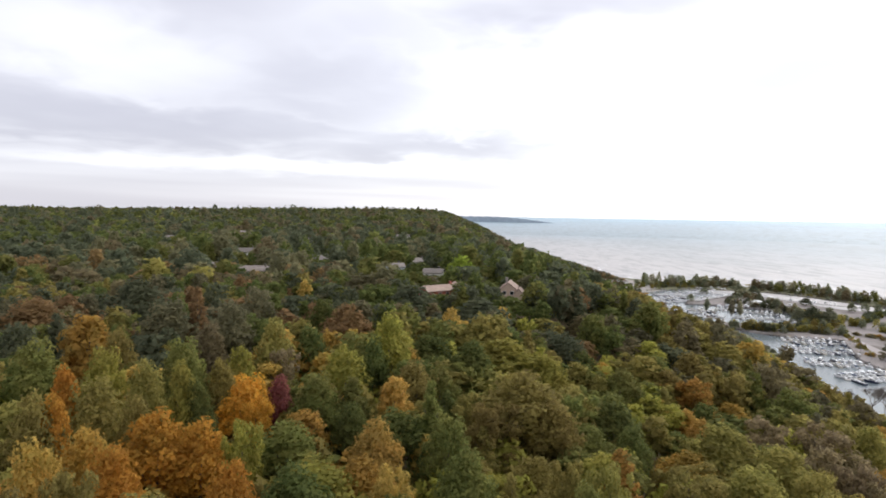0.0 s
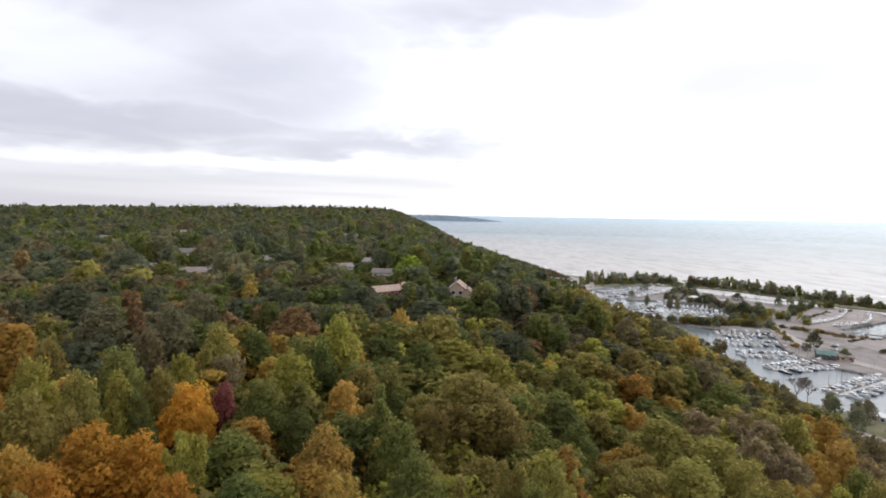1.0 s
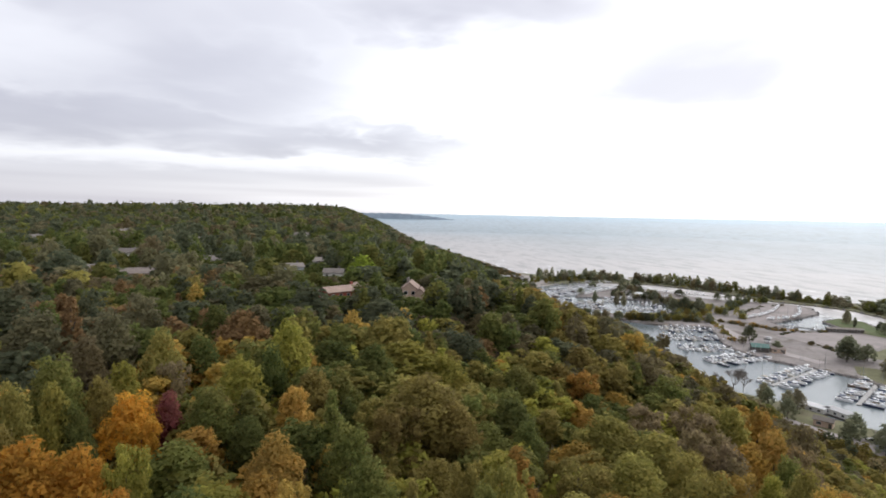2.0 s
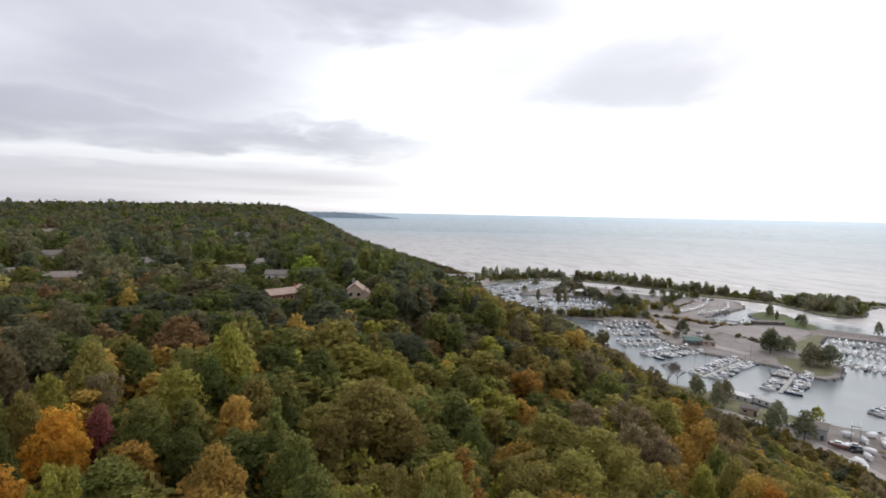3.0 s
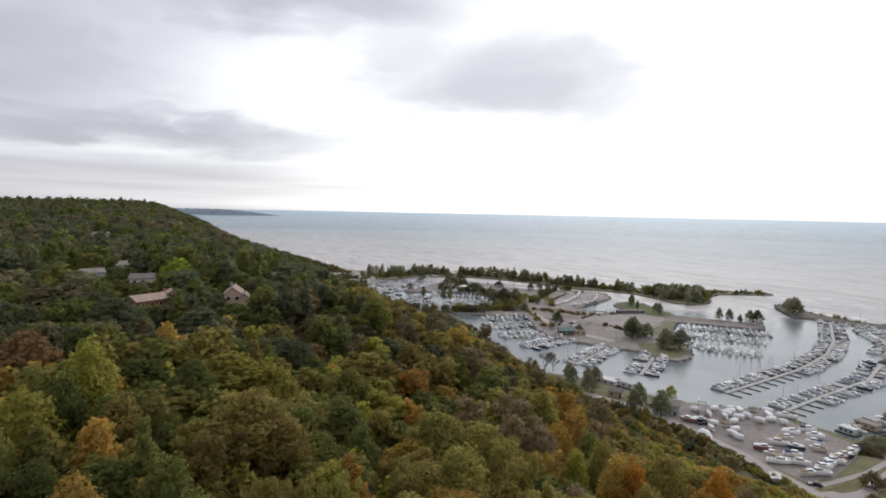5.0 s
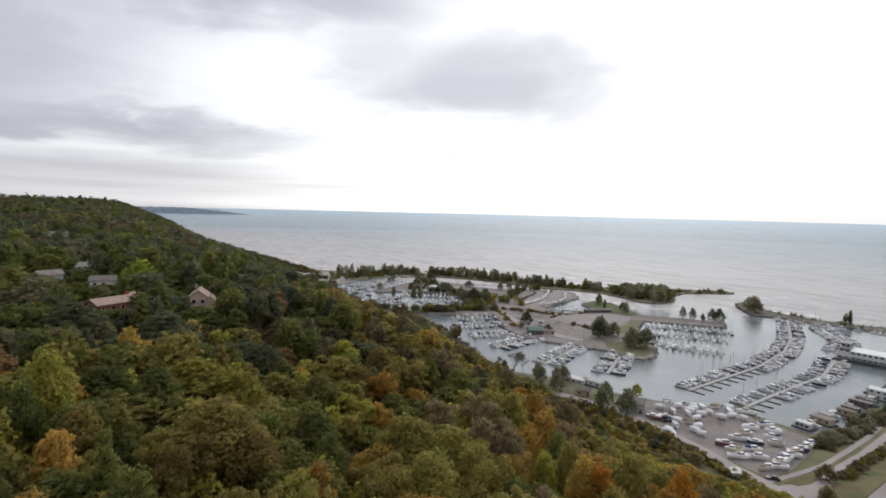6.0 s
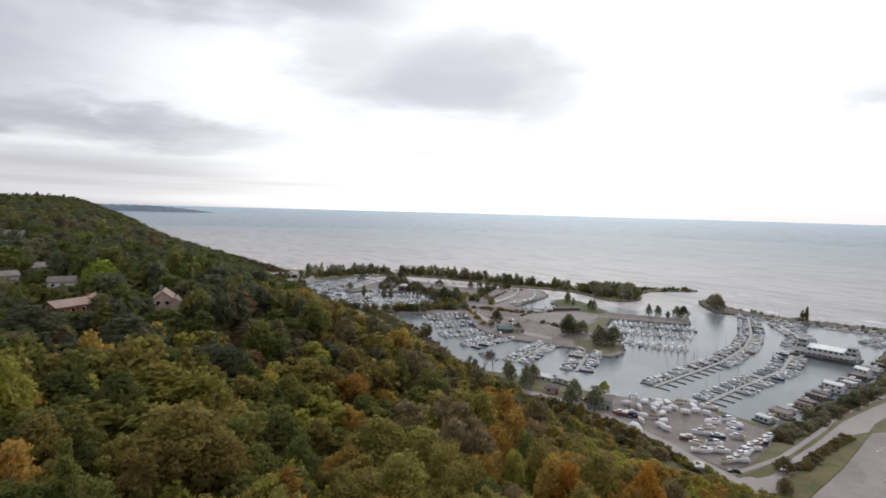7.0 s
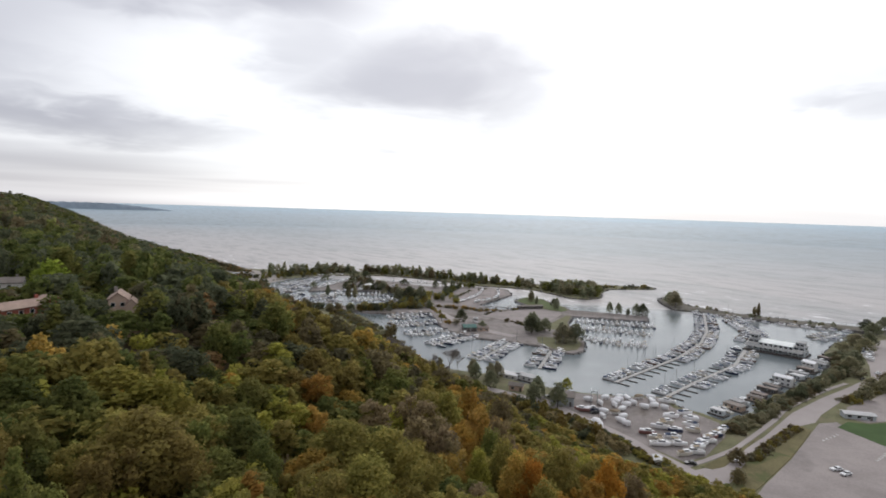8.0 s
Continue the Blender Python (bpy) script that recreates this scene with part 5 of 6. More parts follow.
def house(x, y, turn, size, storeys, style):
    w, d = size
    h = 2.9 * storeys
    wall_mat, roof_mat, words = STYLES[style]
    rise = d * (0.42 if style == "tan" else 0.24)
    ob = root_of("house", words + " among trees", "house", "houses on the plateau")
    ob.matrix_basis = pose(x, y, float(height(x, y)) + 0.2, 0, 0, turn)
    wall = part("wall", walls(w, d, h, rise), wall_mat, ob)
    roof = part("roof", gable(bmesh.new(), -w / 2, w / 2, -d / 2, d / 2, h, rise), roof_mat, ob)
    part("chimney", block(w * 0.2, w * 0.2 + 0.9, 0.6, 1.4, h, h + rise + 1.1, 0.95), BRICK if style == "brick" else SHINGLE, roof)
    for s in range(storeys):
        for k in range(int(w / 3.2)):
            window(wall, -w / 2 + 1.8 + k * 3.2, -d / 2, 1.6 + 2.9 * s, 1.3, 1.3, "y")
        for yy in (-d / 4, d / 4):
            window(wall, w / 2, yy, 1.6 + 2.9 * s, 1.2, 1.3, "x")
            window(wall, -w / 2, yy, 1.6 + 2.9 * s, 1.2, 1.3, "x")
    part("door", block(-0.5, 0.5, -d / 2 - 0.06, -d / 2 + 0.05, 0, 2.1), DARKWOOD, ob)
    if style == "brick":
        wing = part("cross_wing", walls(5, 9, h + 0.4, 1.8), wall_mat, ob)
        wing.matrix_basis = pose(w * 0.36, -1.5, 0, 0, 0, 90)
        wing_roof = part("wing_roof", gable(bmesh.new(), -2.5, 2.5, -4.5, 4.5, h + 0.4, 1.8, 0.4), roof_mat, ob)
        wing_roof.matrix_basis = wing.matrix_basis
    if style == "tan":
        deck = part("deck", block(-w / 2 - 0.5, w * 0.1, -d / 2 - 4.5, -d / 2 - 0.1, 2.6, 2.85), PLANK, ob)
        for k in range(5):
            px = -w / 2 - 0.4 + k * 1.2
            part("rail_post", block(px, px + 0.12, -d / 2 - 4.4, -d / 2 - 4.28, 2.85, 3.8), WHITEWALL, deck)
            part("deck_post", block(px, px + 0.2, -d / 2 - 4.3, -d / 2 - 4.1, -3, 2.6), DARKWOOD, deck)
        part("rail", block(-w / 2 - 0.5, w * 0.1, -d / 2 - 4.42, -d / 2 - 4.26, 3.8, 3.9), WHITEWALL, deck)
        side = part("side_bay", walls(6, 3.2, h - 1.4, 1.7), wall_mat, ob)
        side.matrix_basis = pose(-3.0, -d / 2 - 1.2, 0, 0, 0, 0)
        sr = part("bay_roof", gable(bmesh.new(), -3, 3, -1.6, 1.6, h - 1.4, 1.7, 0.3), roof_mat, ob)
        sr.matrix_basis = side.matrix_basis
    return ob


for spec in HOUSES:
    house(*spec)


def clubhouse():
    """A large floating clubhouse: two decks, towers at both ends and a pale roof between."""
    ob = root_of("clubhouse", "large grey floating clubhouse with decks and a pale roof", "building")
    ob.matrix_basis = pose(430, 170, 0.4, 0, 0, 98)
    part("float", block(-19, 19, -10, 12, -0.5, 0.7, 1.0, 0.1), DARKWOOD, ob)
    wall = part("wall", block(-12, 10, -6, 8, 0.7, 6.35), SIDING, ob)
    part("upper_deck", block(-18, 18, 8.1, 12, 4.0, 4.25), PLANK, ob)
    part("fascia", block(-18, 18, 11.9, 12.15, 3.3, 4.7), WHITEWALL, ob)
    part("roof", gable(bmesh.new(), -11, 9.5, -6, 8, 6.4, 1.6, 0.6), GLASSROOF, ob, "pale translucent roof")
    for s, z in ((0, 2.4), (1, 5.2)):
        for k in range(7):
            window(wall, -10.4 + k * 3.1, 8.05, z, 2.0, 1.7, "y")
    for cx, h in ((-15.0, 9.4), (13.6, 10.6)):
        tower = part("tower", block(cx - 3.6, cx + 3.6, -4, 8, 0.7, h * 0.44), SIDING, ob)
        for name, half, y0, y1, z0, z1 in (("tower_storey", 3.1, -3.2, 6.4, h * 0.44, h * 0.74), ("tower_top", 2.3, -2.4, 4.6, h * 0.74, h)):
            storey = part(name, block(cx - half, cx + half, y0, y1, z0, z1), SIDING, tower)
            for k in (-0.55, 0.55):
                window(storey, cx + k * half, y1 + 0.05, (z0 + z1) / 2, half * 0.8, 1.5, "y")
            window(storey, cx - half - 0.05, 1.5, (z0 + z1) / 2, 4.2, 1.5, "x")
            part("storey_roof", block(cx - half - 0.5, cx + half + 0.5, y0 - 0.5, y1 + 0.6, z1, z1 + 0.22, 0.98), PALEROOF, tower)
        part("terrace", block(cx - 3.9, cx + 3.9, -4.3, 8.4, h * 0.44, h * 0.44 + 0.2), PLANK, tower)
        part("terrace_rail", block(cx - 3.8, cx + 3.8, 8.2, 8.3, h * 0.44 + 0.2, h * 0.44 + 1.15), WHITEWALL, tower)
        for k in (-1.8, 1.8):
            window(tower, cx + k, 8.05, 2.4, 2.4, 1.8, "y")
        window(tower, cx - 3.65, 3, 2.4, 5.0, 1.8, "x")
    for k in range(19):
        x = -18 + 2 * k
        part("deck_post", block(x - 0.08, x + 0.08, 11.6, 11.76, 0.7, 4.0), WHITEWALL, ob)
        part("rail_post", block(x - 0.05, x + 0.05, 11.75, 11.85, 4.7, 5.4), WHITEWALL, ob)
    part("rail", block(-18, 18, 11.74, 11.88, 5.4, 5.5), WHITEWALL, ob)
    return ob


clubhouse()


def houseboat(x, y, turn, long, wide, floors, roof_mat, wall_mat, words):
    ob = root_of("houseboat", words, "houseboat", "houseboats along the shore")
    ob.matrix_basis = pose(x, y, 0, 0, 0, turn)
    part("float", block(-wide / 2 - 0.8, wide / 2 + 0.8, -long / 2 - 1.2, long / 2 + 1.2, -0.4, 0.6, 1.0, 0.06), DARKWOOD, ob)
    h = 0.4 + 2.4 * floors
    wall = part("wall", block(-wide / 2, wide / 2, -long / 2, long / 2, 0.6, h), wall_mat, ob)
    if floors == 1:
        part("roof", block(-wide / 2 - 0.4, wide / 2 + 0.4, -long / 2 - 0.4, long / 2 + 0.4, h, h + 0.25, 0.97), roof_mat, ob)
    else:
        r = part("roof", gable(bmesh.new(), -long / 2, long / 2, -wide / 2, wide / 2, h, 1.1, 0.4), roof_mat, ob)
        r.matrix_basis = pose(0, 0, 0, 0, 0, 90)
    for s in range(floors):
        for k in range(3):
            window(wall, wide / 2 + 0.03, -long / 3 + k * long / 3, 1.7 + 2.4 * s, 1.4, 1.2, "x")
            window(wall, -wide / 2 - 0.03, -long / 3 + k * long / 3, 1.7 + 2.4 * s, 1.4, 1.2, "x")
        window(wall, 0, long / 2 + 0.03, 1.7 + 2.4 * s, 1.6, 1.3, "y")
    bm = bmesh.new()
    for sx in (-1, 1):
        tube(bm, [(sx * wide * 0.45, long / 2 + 1.0, 0.6), (sx * wide * 0.45, long / 2 + 1.0, 1.6)], (0.05, 0.05), 4)
    box(bm, -wide * 0.48, wide * 0.48, long / 2 + 0.97, long / 2 + 1.03, 1.55, 1.65)
    part("deck_rail", bm, WHITEWALL, ob)
    return ob


hb_rng = np.random.default_rng(3)
for i in range(24):
    a = i / 23
    x, y = 266 + 166 * a, 124.5 + 12 * a
    mats = ((PALEROOF, SIDING), (PALEROOF, WHITEWALL), (SHINGLE, TANWALL), (TARP, WHITEWALL), (REDROOF, DARKWOOD), (SHINGLE, SIDING))[int(hb_rng.choice(6, p=(0.24, 0.14, 0.16, 0.08, 0.16, 0.22)))]
    two = hb_rng.random() < 0.2
    if i % 3 == 1:
        moor(FLEET[(3, 5, 6, 4)[i % 4]], x, y + hb_rng.uniform(1.0, 5.0), 0.0, hb_rng.uniform(-20, 10), "boats moored in the harbour")
        continue
    houseboat(x, y + hb_rng.uniform(0.5, 5.0), hb_rng.uniform(-14, 14) - 4, hb_rng.uniform(5.5, 10.0), hb_rng.uniform(2.8, 4.6), 2 if two else 1, *mats,
              "two-storey floating home with a pitched roof" if two else "low floating home with a flat roof")


def shed(name, x, y, turn, w, d, h, wall_mat, roof_mat, words, rise=1.5):
    ob = root_of(name, words, "building")
    ob.matrix_basis = pose(x, y, 1.3, 0, 0, turn)
    wall = part("wall", walls(w, d, h, rise), wall_mat, ob)
    part("roof", gable(bmesh.new(), -w / 2, w / 2, -d / 2, d / 2, h, rise), roof_mat, ob)
    for k in range(max(1, int(w / 4))):
        window(wall, -w / 2 + 2 + k * 4, -d / 2 - 0.03, min(1.8, h * 0.55), 1.8, 1.3, "y")
    part("door", block(w * 0.3, w * 0.3 + 1.1, -d / 2 - 0.08, -d / 2 + 0.05, 0, min(2.1, h - 0.2)), DARKWOOD, ob)
    return ob


shed("restaurant", 277, 330, -30, 10, 9, 3.0, DARKWOOD, TEAL, "harbour restaurant with a teal metal roof", 1.7)
shed("restaurant_annex", 286.5, 325, -30, 8, 8, 2.8, TANWALL, REDROOF, "low brown annex beside the restaurant", 0.9)
shed("boat_shed", 211, 178, -50, 11, 8, 4.5, SIDING, SHINGLE, "long grey boat shed beside the yard", 1.8)
shed("park_pavilion", 317, 87.5, -50, 13, 5, 2.3, SIDING, PALEROOF, "pale park pavilion beside the lawn", 0.35)
shed("gate_hut", 190.8, 113.4, 40, 4.6, 2.6, 1.9, WHITEWALL, PALEROOF, "small white gate hut beside the road", 0.3)
shed("yard_office", 206, 205, -55, 7, 5, 2.8, TANWALL, SHINGLE, "low tan yard office beside the bluff road", 1.0)
shed("beach_house", 216, 716, 10, 24, 10, 5.0, WHITEWALL, PALEROOF, "pale building behind the beach", 1.2)
shed("beach_house", 232, 722, 15, 14, 9, 4.0, WHITEWALL, SHINGLE, "small pale building behind the beach", 1.2)
shed("jetty_store", 392, 377, -20, 26, 4, 2.6, DARKWOOD, SHINGLE, "long dark timber store on the quay", 0.6)
shed("club_hut", 318, 566, 30, 14, 8, 3.6, WHITEWALL, PALEROOF, "low white club hut on the peninsula", 1.0)
for x, y, t in ((212, 222, 20), (218, 214, 10)):
    houseboat(x + 8, y + 3, t, 11, 6, 1, PALEROOF, WHITEWALL, "low floating home with a pale flat roof")


def boat_tent():
    """A heap of white shrink-wrapped gear beside the road."""
    ob = root_of("boat_tent", "white tarpaulin tent over a laid-up boat", "tent")
    ob.matrix_basis = pose(198.0, 147.6, 1.3, 0, 0, 35) @ Matrix.Diagonal((1.0, 0.66, 1.15, 1))
    bm = bmesh.new()
    prev = None
    for y, w, h in ((-4.5, 2.0, 2.6), (-2, 2.5, 4.2), (1.5, 2.4, 4.6), (4, 1.7, 3.2), (5, 0.9, 1.8)):
        ring = [bm.verts.new((w * math.cos(a), y, h * math.sin(a) ** 0.8)) for a in np.linspace(0, math.pi, 8)]
        if prev:
            for i in range(7):
                bm.faces.new((prev[i], prev[i + 1], ring[i + 1], ring[i]))
        else:
            bm.faces.new(ring)
        prev = ring
    bm.faces.new(prev[::-1])
    part("cover", bm, TARP, ob)
    bm = bmesh.new()
    for y in (-4.5, -1.5, 1.5, 4.0):
        tube(bm, [(-2.5, y, 0.05), (2.5, y, 0.05)], (0.06, 0.06), 4)
    part("ties", bm, DARKWOOD, ob)


def travel_lift():
    ob = root_of("travel_lift", "grey steel boat crane on the quay", "crane")
    ob.matrix_basis = pose(224, 169, 1.3, 0, 0, 128) @ Matrix.Diagonal((0.5, 0.6, 0.85, 1))
    for sx in (-3, 3):
        for sy in (-4, 4):
            leg = part("leg", block(sx - 0.3, sx + 0.3, sy - 0.3, sy + 0.3, 0.7, 7.5), SIDING, ob)
            bm = bmesh.new()
            tube(bm, [(sx - 0.35, sy, 0.6), (sx + 0.35, sy, 0.6)], (0.65, 0.65), 10)
            part("wheel", bm, TYRE, leg)
        part("beam", block(sx - 0.3, sx + 0.3, -4.4, 4.4, 7.5, 8.2), SIDING, ob)
    part("cross_beam", block(-3.2, 3.2, 3.7, 4.3, 7.55, 8.1), SIDING, ob)


boat_tent()
travel_lift()


def car(x, y, turn, mat, words):
    ob = root_of("car", words, "car", "cars in the harbour park")
    ob.matrix_basis = pose(x, y, 1.45, 0, 0, turn)
    bm = bmesh.new()
    prof = ((-2.25, 0.35), (-2.25, 0.85), (-1.4, 0.95), (1.0, 0.95), (2.2, 0.8), (2.25, 0.35))
    for side in (-0.88, 0.88):
        for y0, z in prof:
            bm.verts.new((side, y0, z))
    bm.verts.ensure_lookup_table()
    k = len(prof)
    for i in range(k):
        j = (i + 1) % k
        bm.faces.new((bm.verts[i], bm.verts[j], bm.verts[k + j], bm.verts[k + i]))
    bm.faces.new([bm.verts[i] for i in range(k)])
    bm.faces.new([bm.verts[k + i] for i in range(k)][::-1])
    bmesh.ops.recalc_face_normals(bm, faces=bm.faces)
    body = part("body", bm, mat, ob)
    part("roof", block(-0.72, 0.72, -1.5, 0.55, 0.94, 1.45, 0.82), mat, body)
    part("window_band", block(-0.74, 0.74, -1.42, 0.66, 1.0, 1.32, 0.86), GLASS, body)
    for sx in (-0.8, 0.8):
        for sy in (-1.4, 1.4):
            bm = bmesh.new()
            tube(bm, [(sx - 0.11, sy, 0.32), (sx + 0.11, sy, 0.32)], (0.32, 0.32), 10)
            bm.faces.new([v for v in bm.verts][:10][::-1])
            part("wheel", bm, TYRE, ob)
    return ob


for x, y, t, dark in ((242.4, 71.8, 60, 0), (241.0, 68.4, 75, 0), (218.9, 96.8, 100, 0), (200, 105.5, 40, 1), (211, 187, 30, 1), (208, 178, 60, 0), (300, 350, 20, 0),
                      (305, 356, 20, 1), (311, 362, 20, 0), (322, 300, 60, 1), (420, 108, 80, 0), (395, 108, 85, 1), (213, 160, 60, 1)):
    car(x, y, t, DARKPAINT if dark else CARPAINT, "dark parked car" + " on worn paving" if dark else "white parked car on worn paving")


def lamp_post(x, y, z, tall):
    ob = root_of("lamp_post", "slim pale steel lamp post by the harbour", "lamp post", "lamp posts in the harbour park")
    ob.matrix_basis = pose(x, y, z)
    bm = bmesh.new()
    tube(bm, [(0, 0, -0.2), (0, 0, tall * 0.5), (0, 0, tall)], (0.13, 0.10, 0.07), 6)
    part("pole", bm, ALLOY, ob)
    bm = bmesh.new()
    tube(bm, [(0, 0, tall), (0.5, 0, tall + 0.25), (1.3, 0, tall + 0.2)], (0.05, 0.05, 0.04), 5)
    arm = part("arm", bm, ALLOY, ob)
    part("lamp_head", block(1.1, 1.8, -0.15, 0.15, tall + 0.08, tall + 0.22, 0.8), PALEROOF, arm)


for x, y in ((300, 262), (316, 256)):
    lamp_post(x, y, 1.4, 9.0)
STRIPE = mesh_of("parking_stripe", block(-0.3, 0.3, -0.6, 0.6, 0, 0.012), LINE)
for k in range(2):
    for i in range(5):
        x, y = (271 + i * 3.2, 86 - i * 0.25) if k == 0 else (267 + i * 2.6, 66)
        ob = new("parking_stripe", STRIPE)
        ob.matrix_basis = pose(x, y, 1.385, 0, 0, -25)
        tagged(ob, "worn white paint mark on the car park", "road marking", "paint marks on the car park", kind="structure")


# ---------------------------------------------------------------- harbour trees and bushes
def small_crown(level_count, size, seed, shape):
    rng = np.random.default_rng(seed)
    v, tr, nm = leaf_cloud(rng, lobes_for(rng, shape), level_count, size, 0.4, 3)
    v[:, 2] = (v[:, 2] - v[:, 2].min()) * 1.22 + 0.9
    me = quick_mesh("crown", v, tr, None, nm)
    me.materials.append(LEAF["green"])
    return me


HARBOUR_CROWNS = [small_crown(1100, 0.78, 31 + i, s) for i, s in enumerate(("round", "loose", "oval", "round"))]


def harbour_tree(x, y, kind, shape, tall, wide, turn=0.0, place="beside the harbour"):
    root = new("tree")
    root.matrix_basis = pose(x, y, 1.2, 0, 0, turn) @ Matrix.Diagonal((wide, wide, tall, 1))
    for name, me in (("trunk", CROWNS[0][1]), ("crown", HARBOUR_CROWNS[shape])):
        ob = new(name, me)
        ob.parent = root
        if name == "crown":
            ob.material_slots[0].link = "OBJECT"
            ob.material_slots[0].material = LEAF[kind]
    return tagged(root, TREE_WORDS[kind] + " " + place, "tree", "trees round the harbour")


# x, y, leaves, crown, height, spread
BED_A = (
    (263, 589, "pale_green", 0, 0.5, 1.0), (301, 640, "pale_green", 3, 0.5, 1.1), (251, 527, "pale_green", 2, 0.9, 0.9), (346, 648, "pale_green", 0, 0.7, 1.5), (314, 591, "pale_green", 3, 0.6, 1.2),
    (358, 640, "dull_green", 0, 0.7, 1.4), (328, 575, "pale_green", 2, 0.8, 1.1), (323, 537, "pale_green", 0, 0.75, 1.2), (370, 566, "dull_green", 3, 0.5, 1.3), (308, 462, "dull_green", 0, 1.05, 1.7),
    (318, 456, "pale_green", 3, 1.0, 1.6), (300, 468, "pale_green", 0, 0.9, 1.5), (262, 503, "pale_olive", 2, 1.1, 1.0), (268, 500, "pale_olive", 2, 1.0, 0.9), (392, 532, "pale_green", 0, 0.6, 0.9),
    (402, 528, "pale_green", 3, 0.6, 0.9), (412, 525, "pale_green", 0, 0.6, 0.9), (422, 522, "pale_green", 2, 0.6, 0.9), (442, 322, "pale_green", 0, 0.72, 0.75), (446, 315, "pale_green", 0, 0.7, 0.8),
)
BED_B = (
    (448, 306, "pale_green", 2, 0.5, 0.7), (456, 296, "dull_green", 0, 0.8, 1.2), (452, 300, "pale_green", 3, 0.75, 1.0), (414, 363, "pale_green", 0, 0.7, 0.8), (420, 372, "dull_green", 3, 0.55, 0.8),
    (417, 392, "pale_green", 2, 0.6, 0.6), (422, 405, "pale_olive", 0, 0.7, 0.7), (430, 412, "pale_green", 0, 0.7, 0.8), (440, 422, "lime", 3, 0.35, 0.8), (318, 302, "pale_green", 0, 1.0, 1.7),
    (312, 297, "dull_green", 3, 0.85, 1.5), (327, 297, "pale_green", 0, 0.7, 1.2), (311, 264, "pale_olive", 0, 0.85, 1.7), (319, 260, "pale_green", 3, 0.85, 1.7), (316, 270, "pale_green", 0, 0.85, 1.1),
    (322, 276, "pale_olive", 3, 0.7, 0.9), (291, 357, "dull_green", 0, 0.75, 1.1), (287, 326, "pale_green", 3, 0.45, 0.9), (280, 350, "pale_olive", 1, 0.45, 0.8), (207, 191, "pale_green", 0, 0.7, 0.95),
)
BED_C = (
    (203, 174, "pale_green", 3, 0.8, 1.15), (199, 186, "pale_green", 0, 0.65, 0.9), (210, 224, "pale_olive", 0, 0.65, 0.9), (202, 236, "pale_olive", 2, 0.7, 1.0), (196, 214, "pale_green", 0, 0.65, 0.9),
    (228, 190, "lime", 0, 0.45, 0.7), (536, 311, "pale_olive", 3, 0.9, 1.5), (545, 318, "pale_olive", 0, 1.0, 1.6), (553, 328, "pale_green", 0, 0.8, 1.3), (553, 240, "dull_brown", 1, 0.9, 0.7),
    (555, 238, "dull_brown", 2, 1.0, 0.6), (200.3, 231.1, "pale_green", 0, 0.6, 0.75), (204.6, 223.7, "pale_olive", 3, 0.62, 0.8), (188, 248, "pale_olive", 2, 0.7, 0.7), (206, 330, "dull_brown", 1, 1.1, 1.1),
    (216, 96, "dull_brown", 0, 0.4, 0.8), (199.7, 88, "dull_brown", 0, 0.36, 0.6), (204, 89.6, "pale_olive", 3, 0.25, 0.6), (480, 132, "pale_olive", 0, 0.7, 1.5), (490, 140, "pale_olive", 3, 0.7, 1.5),
)
BED_D = (
    (500, 146, "pale_olive", 0, 0.6, 1.3), (470, 143, "pale_olive", 1, 0.6, 1.2), (508, 138, "pale_green", 0, 0.7, 1.4), (425, 122, "pale_green", 0, 0.7, 1.4), (412, 120, "pale_olive", 3, 0.6, 1.3),
    (400, 112, "pale_olive", 1, 0.4, 1.2), (380, 92, "pale_olive", 0, 0.6, 1.3), (390, 96, "dull_brown", 3, 0.55, 1.2), (372, 98, "pale_olive", 0, 0.55, 1.1), (352, 95, "pale_olive", 3, 0.5, 1.0),
    (560, 150, "pale_green", 0, 0.7, 1.5), (572, 158, "dull_green", 3, 0.7, 1.5), (590, 150, "pale_green", 0, 0.8, 1.6),
)
for i, (x, y, kind, shape, tall, wide) in enumerate(BED_A + BED_B + BED_C + BED_D):
    harbour_tree(x, y, kind, shape, tall, wide, i * 47.0)


def bare_tree_mesh(seed):
    """A leafless tree 14 m high: a trunk that forks again and again into fine twigs."""
    rng = np.random.default_rng(seed)
    bm = bmesh.new()

    def grow(at, way, long, thick, depth):
        end = at + way * long
        mid = at + way * long * 0.5 + Vector(rng.normal(size=3)) * long * 0.05
        tube(bm, [at, mid, end], (thick, thick * 0.82, thick * 0.62), 5 if depth > 3 else 3)
        if depth == 0:
            return
        for k in range(4):
            turn = Vector(rng.normal(size=3)) * 0.5
            turn.z = abs(turn.z) * 0.5
            grow(at + way * long * rng.uniform(0.55, 1.0), (way + turn).normalized(), long * rng.uniform(0.55, 0.8), max(thick * 0.55, 0.03), depth - 1)

    grow(Vector((0, 0, -0.4)), Vector((0.03, 0.02, 1)).normalized(), 5.0, 0.24, 5)
    return mesh_of("twig_crown", bm, TWIG)


